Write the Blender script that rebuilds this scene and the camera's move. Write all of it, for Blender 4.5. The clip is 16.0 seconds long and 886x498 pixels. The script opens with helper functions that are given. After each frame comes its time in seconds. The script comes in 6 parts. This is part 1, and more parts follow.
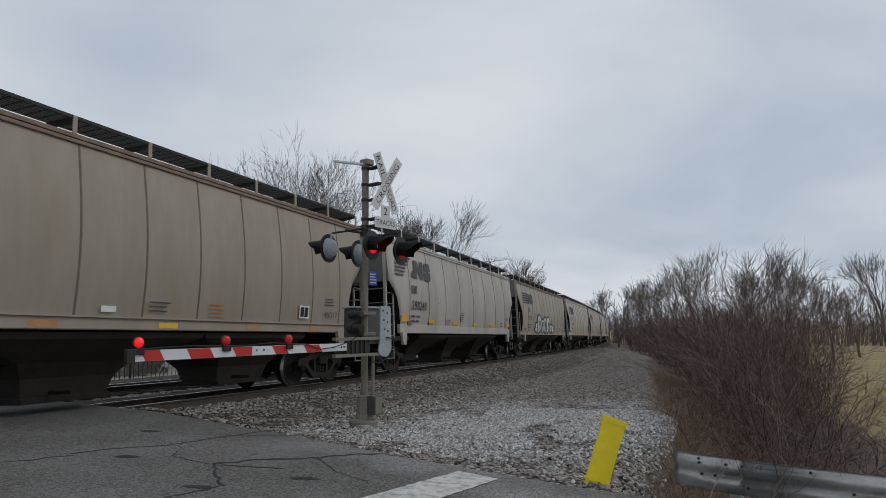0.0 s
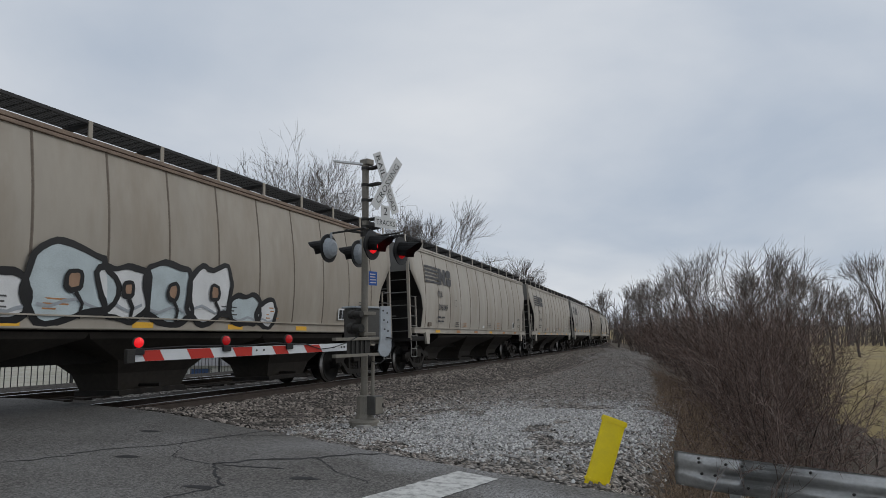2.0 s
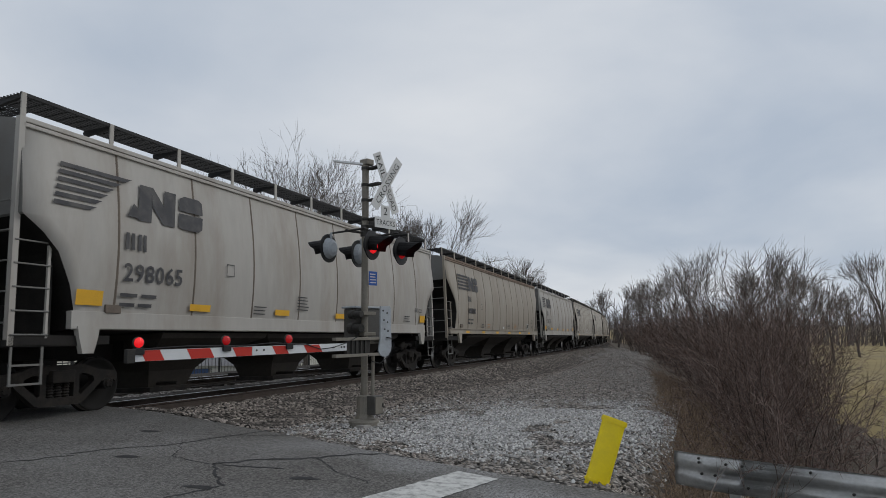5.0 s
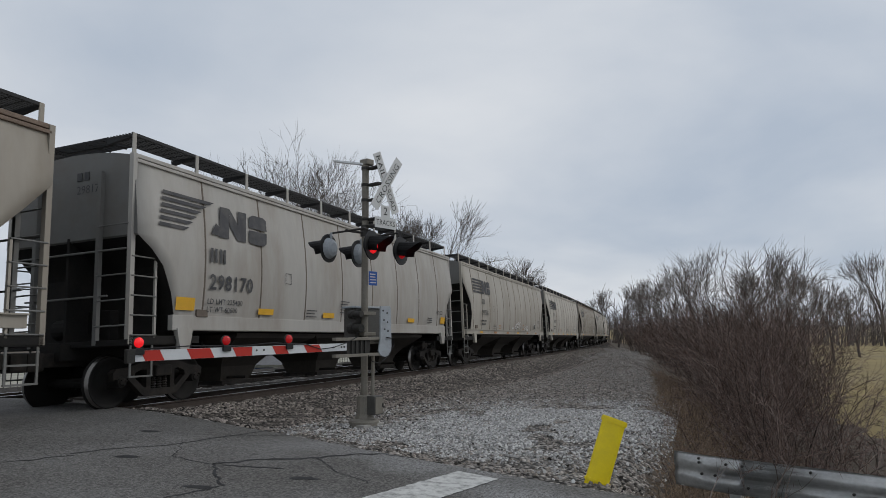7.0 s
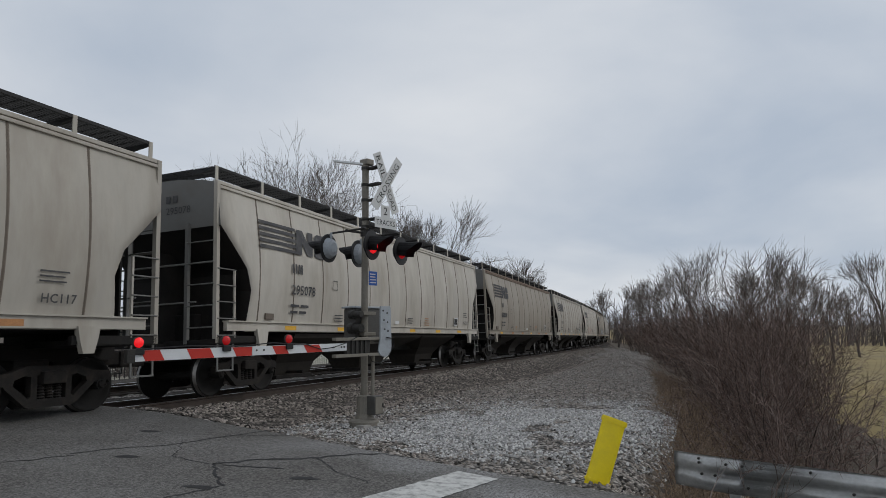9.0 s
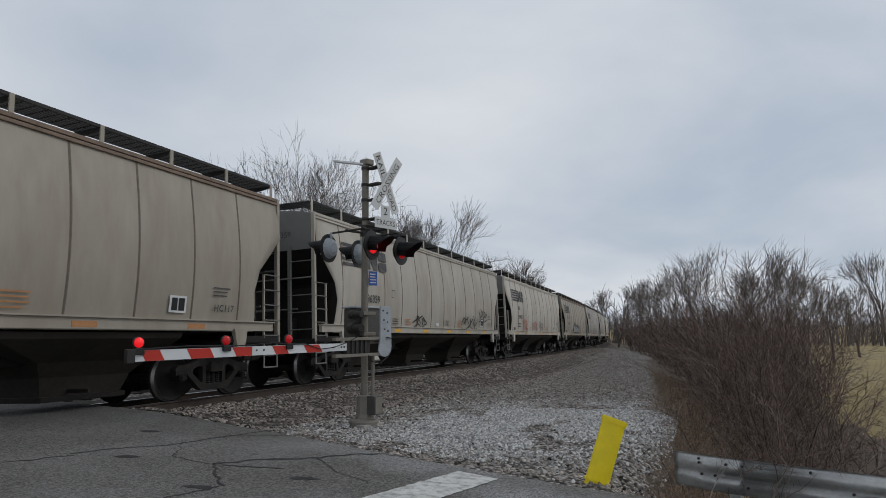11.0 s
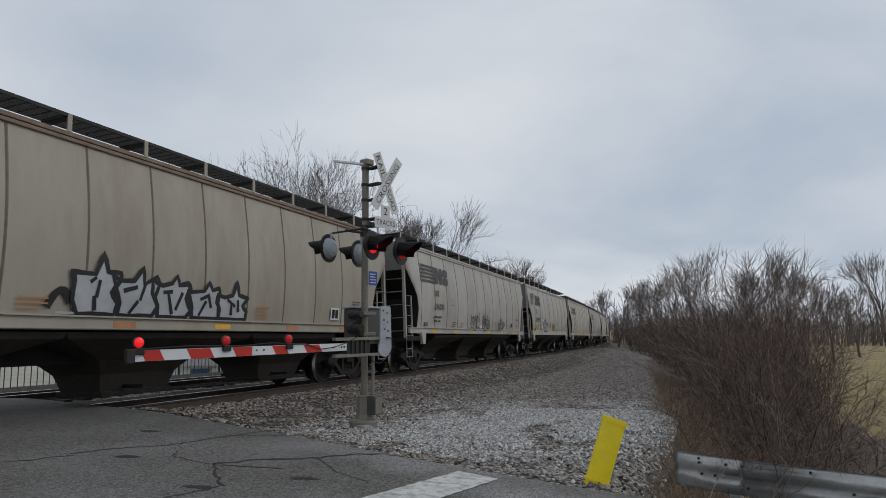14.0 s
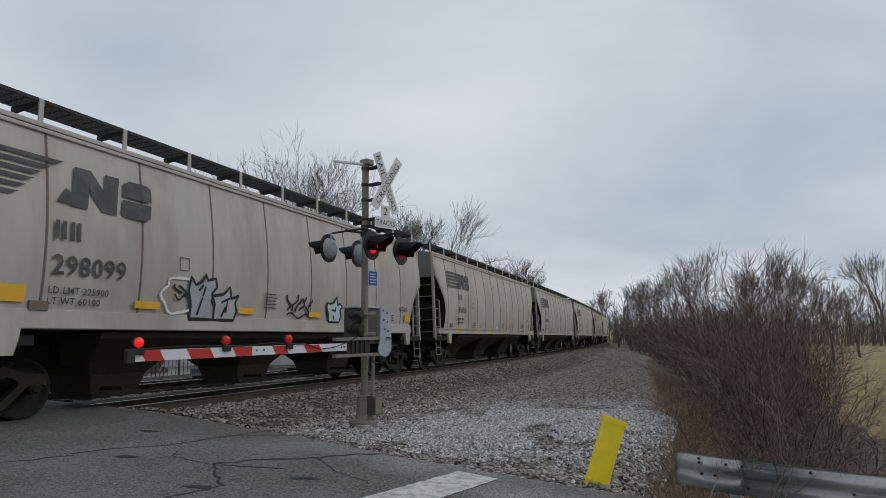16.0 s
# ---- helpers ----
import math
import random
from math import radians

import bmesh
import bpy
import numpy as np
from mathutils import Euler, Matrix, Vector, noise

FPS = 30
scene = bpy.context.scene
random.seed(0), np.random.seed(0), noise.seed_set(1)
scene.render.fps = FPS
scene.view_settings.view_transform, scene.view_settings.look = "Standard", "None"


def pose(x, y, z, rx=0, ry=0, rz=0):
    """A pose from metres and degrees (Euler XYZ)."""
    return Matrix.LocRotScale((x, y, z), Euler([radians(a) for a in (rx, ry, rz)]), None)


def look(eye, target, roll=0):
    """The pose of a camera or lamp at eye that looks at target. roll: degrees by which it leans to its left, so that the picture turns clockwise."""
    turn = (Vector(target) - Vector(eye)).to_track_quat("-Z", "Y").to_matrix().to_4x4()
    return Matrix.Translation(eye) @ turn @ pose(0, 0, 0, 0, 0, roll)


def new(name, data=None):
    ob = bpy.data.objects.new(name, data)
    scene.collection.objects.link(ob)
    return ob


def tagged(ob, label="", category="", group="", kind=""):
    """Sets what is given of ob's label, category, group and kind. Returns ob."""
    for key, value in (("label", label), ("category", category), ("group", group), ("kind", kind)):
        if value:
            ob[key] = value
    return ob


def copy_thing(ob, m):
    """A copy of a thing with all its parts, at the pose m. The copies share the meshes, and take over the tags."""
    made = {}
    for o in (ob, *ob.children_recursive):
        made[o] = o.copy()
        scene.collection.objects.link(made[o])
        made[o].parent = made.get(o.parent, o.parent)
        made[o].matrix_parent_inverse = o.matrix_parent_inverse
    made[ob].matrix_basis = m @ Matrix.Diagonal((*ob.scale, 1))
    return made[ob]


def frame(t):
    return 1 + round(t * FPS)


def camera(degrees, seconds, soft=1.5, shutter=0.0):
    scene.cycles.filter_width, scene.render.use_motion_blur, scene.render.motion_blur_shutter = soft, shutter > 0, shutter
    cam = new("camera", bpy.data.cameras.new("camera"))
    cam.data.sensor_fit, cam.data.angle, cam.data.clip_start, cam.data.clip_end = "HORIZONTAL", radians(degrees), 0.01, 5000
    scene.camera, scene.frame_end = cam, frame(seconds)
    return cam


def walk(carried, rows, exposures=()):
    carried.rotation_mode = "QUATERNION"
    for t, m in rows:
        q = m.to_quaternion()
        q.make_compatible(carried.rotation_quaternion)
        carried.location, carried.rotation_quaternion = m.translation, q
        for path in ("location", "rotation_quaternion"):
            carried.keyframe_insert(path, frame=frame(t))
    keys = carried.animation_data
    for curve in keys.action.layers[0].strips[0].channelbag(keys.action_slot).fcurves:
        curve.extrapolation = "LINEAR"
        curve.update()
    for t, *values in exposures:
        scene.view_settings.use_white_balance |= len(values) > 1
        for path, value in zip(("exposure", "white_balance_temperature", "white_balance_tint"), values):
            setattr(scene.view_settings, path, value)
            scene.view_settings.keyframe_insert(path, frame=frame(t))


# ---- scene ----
cam = camera(69.2, 16.0, soft=0.5, shutter=0.02)
EYE = (0.0, 0.0, 1.262)
STAND = look(EYE, (0.0, 10.0, 1.262 + 10 * math.tan(0.1215)), -0.52)
walk(cam, [(0.0, STAND), (16.0, STAND)], exposures=[(0.0, 0.0), (16.0, 0.0)])

# ---------------------------------------------------------------- light
SUN_EL, SUN_AZ = radians(38), radians(75)
world = bpy.data.worlds.new("overcast_sky")
scene.world = world
world.use_nodes = True
wn, wl = world.node_tree.nodes, world.node_tree.links
for n in list(wn):
    wn.remove(n)


def wnode(kind, **kw):
    n = wn.new(kind)
    for k, v in kw.items():
        if k in n.inputs:
            n.inputs[k].default_value = v
    return n


w_out = wnode("ShaderNodeOutputWorld")
w_bg_sky = wnode("ShaderNodeBackground")
w_sky = wnode("ShaderNodeTexSky")
w_sky.sky_type = "NISHITA"
w_sky.sun_disc = False
w_sky.sun_elevation = SUN_EL
w_sky.sun_rotation = SUN_AZ
wl.new(w_sky.outputs[0], w_bg_sky.inputs[0])
w_bg_sky.inputs[1].default_value = 0.05
w_bg_cloud = wnode("ShaderNodeBackground")
w_tc = wnode("ShaderNodeTexCoord")
w_sep = wnode("ShaderNodeSeparateXYZ")
wl.new(w_tc.outputs["Generated"], w_sep.inputs[0])
w_lift = wnode("ShaderNodeMath")
w_lift.operation = "ADD"
w_lift.inputs[1].default_value = 0.34
w_abs = wnode("ShaderNodeMath")
w_abs.operation = "ABSOLUTE"
wl.new(w_sep.outputs[2], w_abs.inputs[0])
wl.new(w_abs.outputs[0], w_lift.inputs[0])
w_dx, w_dy = wnode("ShaderNodeMath"), wnode("ShaderNodeMath")
for n, o in ((w_dx, 0), (w_dy, 1)):
    n.operation = "DIVIDE"
    wl.new(w_sep.outputs[o], n.inputs[0])
    wl.new(w_lift.outputs[0], n.inputs[1])
w_com = wnode("ShaderNodeCombineXYZ")
wl.new(w_dx.outputs[0], w_com.inputs[0])
wl.new(w_dy.outputs[0], w_com.inputs[1])
w_map = wnode("ShaderNodeMapping")
w_map.inputs["Location"].default_value = (3.1, 1.7, 0)
w_map.inputs["Rotation"].default_value = (0, 0, radians(-28))
w_map.inputs["Scale"].default_value = (0.75, 1.0, 1.0)
wl.new(w_com.outputs[0], w_map.inputs[0])
w_n1 = wnode("ShaderNodeTexNoise", Scale=1.25, Detail=7.0, Roughness=0.48, Distortion=0.25)
wl.new(w_map.outputs[0], w_n1.inputs["Vector"])
w_ramp = wnode("ShaderNodeValToRGB")
w_ramp.color_ramp.elements[0].position = 0.33
w_ramp.color_ramp.elements[0].color = (0.44, 0.505, 0.60, 1)
w_ramp.color_ramp.elements[1].position = 0.66
w_ramp.color_ramp.elements[1].color = (0.73, 0.755, 0.79, 1)
wl.new(w_n1.outputs[0], w_ramp.inputs[0])
wl.new(w_ramp.outputs[0], w_bg_cloud.inputs[0])
w_bg_cloud.inputs[1].default_value = 1.02
w_mix = wnode("ShaderNodeMixShader")
w_mix.inputs[0].default_value = 0.93
wl.new(w_bg_sky.outputs[0], w_mix.inputs[1])
wl.new(w_bg_cloud.outputs[0], w_mix.inputs[2])
wl.new(w_mix.outputs[0], w_out.inputs[0])

sun = new("sun", bpy.data.lights.new("sun", "SUN"))
sun.data.energy = 0.7
sun.data.angle = radians(25)
sun.data.color = (1.0, 0.96, 0.9)
sun.matrix_world = look((math.sin(SUN_AZ) * math.cos(SUN_EL) * 50, math.cos(SUN_AZ) * math.cos(SUN_EL) * 50 - 40, math.sin(SUN_EL) * 50), (0, -40, 0))


# ---------------------------------------------------------------- materials
def mat(name, col, rough=0.7, metal=0.0, var=0.25, scale=4.0, fine=60.0, bump=0.3, dirt=None, dirt_amt=0.0, dirt_scale=1.5,
        emit=None, emit_s=0.0, random_amt=0.0, stretch=(1, 1, 1), spec=0.4, lo=0.3, hi=0.7):
    m = bpy.data.materials.new(name)
    m.use_nodes = True
    nt = m.node_tree
    N, Lk = nt.nodes, nt.links
    b = N["Principled BSDF"]
    b.inputs["Roughness"].default_value = rough
    b.inputs["Metallic"].default_value = metal
    b.inputs["Specular IOR Level"].default_value = spec
    tc = N.new("ShaderNodeTexCoord")
    mp = N.new("ShaderNodeMapping")
    mp.inputs["Scale"].default_value = stretch
    Lk.new(tc.outputs["Object"], mp.inputs[0])
    n1 = N.new("ShaderNodeTexNoise")
    n1.inputs["Scale"].default_value = scale
    n1.inputs["Detail"].default_value = 5
    n2 = N.new("ShaderNodeTexNoise")
    n2.inputs["Scale"].default_value = fine
    n2.inputs["Detail"].default_value = 3
    Lk.new(mp.outputs[0], n1.inputs["Vector"])
    Lk.new(mp.outputs[0], n2.inputs["Vector"])
    add = N.new("ShaderNodeMath")
    add.operation = "MULTIPLY_ADD"
    add.inputs[1].default_value = 0.5
    Lk.new(n2.outputs[0], add.inputs[0])
    hf = N.new("ShaderNodeMath")
    hf.operation = "MULTIPLY"
    hf.inputs[1].default_value = 0.5
    Lk.new(n1.outputs[0], hf.inputs[0])
    Lk.new(hf.outputs[0], add.inputs[2])
    rp = N.new("ShaderNodeValToRGB")
    rp.color_ramp.elements[0].position = lo
    rp.color_ramp.elements[1].position = hi
    rp.color_ramp.elements[0].color = (*[c * (1 - var) for c in col], 1)
    rp.color_ramp.elements[1].color = (*[min(1, c * (1 + var)) for c in col], 1)
    Lk.new(add.outputs[0], rp.inputs[0])
    out = rp.outputs[0]
    if dirt:
        n3 = N.new("ShaderNodeTexNoise")
        n3.inputs["Scale"].default_value = dirt_scale
        n3.inputs["Detail"].default_value = 6
        n3.inputs["Roughness"].default_value = 0.65
        Lk.new(mp.outputs[0], n3.inputs["Vector"])
        r3 = N.new("ShaderNodeMapRange")
        r3.inputs[1].default_value = 0.45
        r3.inputs[2].default_value = 0.75
        r3.inputs[4].default_value = dirt_amt
        Lk.new(n3.outputs[0], r3.inputs[0])
        mx = N.new("ShaderNodeMix")
        mx.data_type = "RGBA"
        mx.inputs[7].default_value = (*dirt, 1)
        Lk.new(r3.outputs[0], mx.inputs[0])
        Lk.new(out, mx.inputs[6])
        out = mx.outputs[2]
    if random_amt:
        oi = N.new("ShaderNodeObjectInfo")
        ge = N.new("ShaderNodeNewGeometry")
        sm = N.new("ShaderNodeMath")
        sm.operation = "ADD"
        Lk.new(oi.outputs["Random"], sm.inputs[0])
        Lk.new(ge.outputs["Random Per Island"], sm.inputs[1])
        fr = N.new("ShaderNodeMath")
        fr.operation = "FRACT"
        Lk.new(sm.outputs[0], fr.inputs[0])
        mr = N.new("ShaderNodeMapRange")
        mr.inputs[3].default_value = 1 - random_amt
        mr.inputs[4].default_value = 1 + random_amt
        Lk.new(fr.outputs[0], mr.inputs[0])
        vm = N.new("ShaderNodeVectorMath")
        vm.operation = "SCALE"
        Lk.new(out, vm.inputs[0])
        Lk.new(mr.outputs[0], vm.inputs[3])
        out = vm.outputs[0]
    Lk.new(out, b.inputs["Base Color"])
    if bump:
        bp = N.new("ShaderNodeBump")
        bp.inputs["Strength"].default_value = bump
        bp.inputs["Distance"].default_value = 0.02
        Lk.new(add.outputs[0], bp.inputs["Height"])
        Lk.new(bp.outputs[0], b.inputs["Normal"])
    if emit:
        b.inputs["Emission Color"].default_value = (*emit, 1)
        b.inputs["Emission Strength"].default_value = emit_s
    return m


def pebbles(name, dark, light, scale, pale=None, pale_scale=0.4, pale_amt=0.7, bump=0.8, contrast=1.0, drift=None, gap_shade=0.25):
    """Crushed stone too small to model: one tone and one height per grain, with the shade between grains put into the
    colour, and broad paler drifts.
    """
    m = bpy.data.materials.new(name)
    m.use_nodes = True
    nt = m.node_tree
    N, Lk = nt.nodes, nt.links
    b = N["Principled BSDF"]
    b.inputs["Roughness"].default_value = 0.92
    b.inputs["Specular IOR Level"].default_value = 0.25
    tc = N.new("ShaderNodeTexCoord")
    wob = N.new("ShaderNodeTexNoise")
    wob.inputs["Scale"].default_value = scale * 0.7
    va = N.new("ShaderNodeVectorMath")
    va.operation = "MULTIPLY_ADD"
    va.inputs[1].default_value = (0.6 / scale,) * 3
    Lk.new(tc.outputs["Object"], wob.inputs["Vector"])
    Lk.new(wob.outputs["Color"], va.inputs[0])
    Lk.new(tc.outputs["Object"], va.inputs[2])
    vo = N.new("ShaderNodeTexVoronoi")
    vo.inputs["Scale"].default_value = scale
    Lk.new(va.outputs[0], vo.inputs["Vector"])
    sp = N.new("ShaderNodeSeparateColor")
    Lk.new(vo.outputs["Color"], sp.inputs[0])
    rp = N.new("ShaderNodeValToRGB")
    rp.color_ramp.elements[0].color = (*dark, 1)
    rp.color_ramp.elements[1].color = (*light, 1)
    rp.color_ramp.elements[0].position = 0.5 - 0.5 / contrast
    rp.color_ramp.elements[1].position = 0.5 + 0.5 / contrast
    Lk.new(sp.outputs[0], rp.inputs[0])
    out = rp.outputs[0]
    if pale:
        n3 = N.new("ShaderNodeTexNoise")
        n3.inputs["Scale"].default_value = pale_scale
        n3.inputs["Detail"].default_value = 6
        Lk.new(tc.outputs["Object"], n3.inputs["Vector"])
        r3 = N.new("ShaderNodeMapRange")
        r3.inputs[1].default_value = 0.42
        r3.inputs[2].default_value = 0.68
        r3.inputs[4].default_value = pale_amt
        Lk.new(n3.outputs[0], r3.inputs[0])
        amount = r3.outputs[0]
        if drift:
            # a long heap of paler grains: its middle, its turn and its half length and width
            (dx, dy), turn, (la, lw) = drift
            mp = N.new("ShaderNodeMapping")
            mp.vector_type = "TEXTURE"
            mp.inputs["Location"].default_value = (dx, dy, 0)
            mp.inputs["Rotation"].default_value = (0, 0, turn)
            mp.inputs["Scale"].default_value = (la, lw, 1000)
            Lk.new(tc.outputs["Object"], mp.inputs[0])
            ln = N.new("ShaderNodeVectorMath")
            ln.operation = "LENGTH"
            Lk.new(mp.outputs[0], ln.inputs[0])
            dm = N.new("ShaderNodeMapRange")
            dm.inputs[1].default_value, dm.inputs[2].default_value = 1.25, 0.45
            dm.inputs[3].default_value, dm.inputs[4].default_value = 0.25, 1.0
            Lk.new(ln.outputs["Value"], dm.inputs[0])
            dmul = N.new("ShaderNodeMath")
            dmul.operation = "MULTIPLY"
            Lk.new(dm.outputs[0], dmul.inputs[0])
            Lk.new(amount, dmul.inputs[1])
            amount = dmul.outputs[0]
        grain = N.new("ShaderNodeMath")
        grain.operation = "MULTIPLY"
        Lk.new(amount, grain.inputs[0])
        Lk.new(sp.outputs[1], grain.inputs[1])
        mx = N.new("ShaderNodeMix")
        mx.data_type = "RGBA"
        mx.inputs[7].default_value = (*pale, 1)
        Lk.new(grain.outputs[0], mx.inputs[0])
        Lk.new(out, mx.inputs[6])
        out = mx.outputs[2]
    gap = N.new("ShaderNodeMapRange")
    gap.inputs[1].default_value, gap.inputs[2].default_value = 0.30, 0.75
    gap.inputs[3].default_value, gap.inputs[4].default_value = 1.0, 1.0 - gap_shade
    Lk.new(vo.outputs["Distance"], gap.inputs[0])
    vg = N.new("ShaderNodeVectorMath")
    vg.operation = "SCALE"
    Lk.new(out, vg.inputs[0])
    Lk.new(gap.outputs[0], vg.inputs[3])
    out = vg.outputs[0]
    Lk.new(out, b.inputs["Base Color"])
    hsum = N.new("ShaderNodeMath")
    hsum.operation = "SUBTRACT"
    Lk.new(sp.outputs[2], hsum.inputs[0])
    Lk.new(vo.outputs["Distance"], hsum.inputs[1])
    bp = N.new("ShaderNodeBump")
    bp.inputs["Strength"].default_value = bump
    bp.inputs["Distance"].default_value = 0.6 / scale
    Lk.new(hsum.outputs[0], bp.inputs["Height"])
    Lk.new(bp.outputs[0], b.inputs["Normal"])
    return m


M = {}
M["tar"] = mat("tar", (0.025, 0.025, 0.026), 0.8, var=0.3, bump=0.2)
M["line"] = mat("line_paint", (0.52, 0.52, 0.5), 0.8, var=0.15, scale=3, fine=40, bump=0.3, dirt=(0.13, 0.13, 0.125), dirt_amt=0.95, dirt_scale=9)
M["soil"] = mat("soil", (0.075, 0.058, 0.043), 0.95, var=0.45, scale=1.6, fine=30, bump=0.8, dirt=(0.11, 0.085, 0.055), dirt_amt=0.8, dirt_scale=0.3)
M["stone_dark"] = mat("ballast_stone", (0.205, 0.18, 0.158), 0.9, var=0.3, scale=8, fine=60, bump=0.4, random_amt=0.92)
M["stone_light"] = mat("pale_limestone", (0.40, 0.395, 0.385), 0.9, var=0.2, scale=8, fine=60, bump=0.4, random_amt=0.6)
M["stone_crumb"] = mat("dark_crumbled_asphalt", (0.07, 0.065, 0.06), 0.92, var=0.3, scale=8, fine=60, bump=0.4, random_amt=0.8)
M["rail"] = mat("rail_steel", (0.062, 0.048, 0.04), 0.75, 0.3, var=0.3, scale=5, bump=0.2)
M["rail_top"] = mat("rail_head", (0.55, 0.55, 0.56), 0.28, 1.0, var=0.1, bump=0.05)
M["tie"] = mat("creosote_wood", (0.045, 0.037, 0.031), 0.9, var=0.35, scale=6, fine=50, bump=0.6, stretch=(6, 1, 6), random_amt=0.3)
M["grass"] = mat("dead_grass", (0.245, 0.188, 0.078), 0.95, var=0.3, scale=0.15, fine=12, bump=0.5, dirt=(0.2, 0.16, 0.09), dirt_amt=0.7, dirt_scale=0.06)
M["twig"] = mat("bare_twig", (0.12, 0.082, 0.068), 0.85, var=0.35, scale=3, fine=30, bump=0.0, random_amt=0.8)
# grey brown canes, paler than the twigs to paint in highlights on stems
M["cane"] = mat("highlit_cane", (0.165, 0.128, 0.11), 0.8, var=0.35, scale=3, fine=30, bump=0.0, random_amt=0.85)
M["bark"] = mat("bark", (0.085, 0.072, 0.062), 0.9, var=0.35, scale=5, fine=40, bump=0.6)
M["far_twig"] = mat("far_branches", (0.15, 0.13, 0.12), 0.9, var=0.3, scale=0.5, fine=10, bump=0.2, random_amt=0.3)
M["straw"] = mat("dry_stalk", (0.19, 0.135, 0.09), 0.9, var=0.3, bump=0.1, random_amt=0.5)
M["galv"] = mat("galvanized_steel", (0.60, 0.61, 0.61), 0.38, 0.8, var=0.18, scale=5, fine=30, bump=0.12, dirt=(0.22, 0.21, 0.19), dirt_amt=0.5, dirt_scale=3)
M["mast"] = mat("weathered_aluminium", (0.22, 0.205, 0.175), 0.65, 0.25, var=0.2, scale=5, fine=40, bump=0.15, dirt=(0.16, 0.14, 0.11), dirt_amt=0.6, dirt_scale=4)
M["dark_metal"] = mat("dark_metal", (0.045, 0.043, 0.04), 0.7, 0.3, var=0.35, bump=0.2)
M["black"] = mat("black_paint", (0.012, 0.012, 0.013), 0.55, var=0.3, bump=0.1)
M["sign_white"] = mat("sign_sheet", (0.62, 0.63, 0.63), 0.5, var=0.06, scale=3, bump=0.05, dirt=(0.4, 0.39, 0.36), dirt_amt=0.4, dirt_scale=5)
M["hood_grey"] = mat("pale_grey_paint", (0.34, 0.37, 0.40), 0.5, var=0.1, bump=0.05, dirt=(0.2, 0.2, 0.19), dirt_amt=0.5, dirt_scale=8)
M["blue"] = mat("blue_sign", (0.02, 0.10, 0.42), 0.45, var=0.08, bump=0.03)
M["arm_white"] = mat("reflective_white", (0.66, 0.68, 0.69), 0.45, var=0.06, bump=0.03)
M["arm_red"] = mat("reflective_red", (0.50, 0.032, 0.02), 0.45, var=0.08, bump=0.03)
M["red_lit"] = mat("lit_red_lens", (0.5, 0.02, 0.02), 0.2, bump=0, var=0.02, emit=(1.0, 0.012, 0.02), emit_s=0.6)
M["red_dim"] = mat("red_lens", (0.25, 0.01, 0.012), 0.15, bump=0, var=0.05, emit=(1.0, 0.015, 0.02), emit_s=0.16)
M["yellow"] = mat("yellow_plastic", (0.90, 0.70, 0.015), 0.4, var=0.05, scale=2, bump=0.04, dirt=(0.6, 0.45, 0.05), dirt_amt=0.35, dirt_scale=6)
CARPAINT = []
for i, c in enumerate([(0.42, 0.392, 0.342), (0.29, 0.255, 0.205), (0.395, 0.378, 0.348), (0.33, 0.298, 0.25), (0.40, 0.372, 0.325), (0.50, 0.47, 0.415)]):
    CARPAINT.append(mat("grey_car_paint", c, 0.6, 0.0, var=0.10, scale=0.6, fine=5, bump=0.03, dirt=(0.20, 0.155, 0.105), dirt_amt=0.55, dirt_scale=0.9, stretch=(1.1, 1, 0.28)))
# end grey with the shade between coupled cars put into the colour
M["car_end"] = mat("shaded_end_grey", (0.16, 0.16, 0.152), 0.65, var=0.15, scale=2, bump=0.05, dirt=(0.13, 0.11, 0.09), dirt_amt=0.6)
# underframe grime, darkened further so its colour holds the shade below the cars
M["under"] = mat("shaded_underframe_grime", (0.010, 0.009, 0.008), 0.85, var=0.4, scale=2, fine=25, bump=0.25, dirt=(0.026, 0.021, 0.017), dirt_amt=0.6)
# dirty grey bay paint, lowered to carry the shade under the sill
M["bay"] = mat("shaded_dusty_bay_paint", (0.030, 0.025, 0.020), 0.85, var=0.3, scale=1.5, fine=12, bump=0.1, dirt=(0.013, 0.011, 0.009), dirt_amt=0.7, dirt_scale=1.2)
# cast steel and grime, its base blackened for the shade around the trucks
M["truck"] = mat("shaded_steel_grime", (0.012, 0.010, 0.0085), 0.85, 0.0, var=0.35, scale=5, fine=40, bump=0.3, dirt=(0.038, 0.029, 0.021), dirt_amt=0.6, dirt_scale=5)
M["tread"] = mat("polished_tread", (0.25, 0.24, 0.23), 0.42, 1.0, var=0.2, bump=0.03)
# wheel faces near black: shade under the car is part of this colour
M["wheel"] = mat("shaded_wheel_steel", (0.008, 0.007, 0.006), 0.85, 0.0, var=0.3, scale=6, bump=0.15)
M["seam"] = mat("seam_grime", (0.15, 0.122, 0.098), 0.8, var=0.3, scale=6, bump=0.1)
M["rust"] = mat("rusty_edge", (0.20, 0.15, 0.115), 0.85, var=0.35, scale=4, bump=0.2)
M["logo"] = mat("dark_grey_lettering", (0.055, 0.055, 0.06), 0.7, var=0.2, bump=0.03, dirt=(0.2, 0.19, 0.17), dirt_amt=0.4, dirt_scale=3)
M["cdecal"] = mat("yellow_reflector", (0.72, 0.40, 0.03), 0.5, var=0.12, bump=0.03)
M["rdecal"] = mat("faded_reflector", (0.42, 0.20, 0.08), 0.6, var=0.25, bump=0.03)
M["tagwhite"] = mat("white_spray", (0.66, 0.67, 0.67), 0.6, var=0.1, bump=0.02)
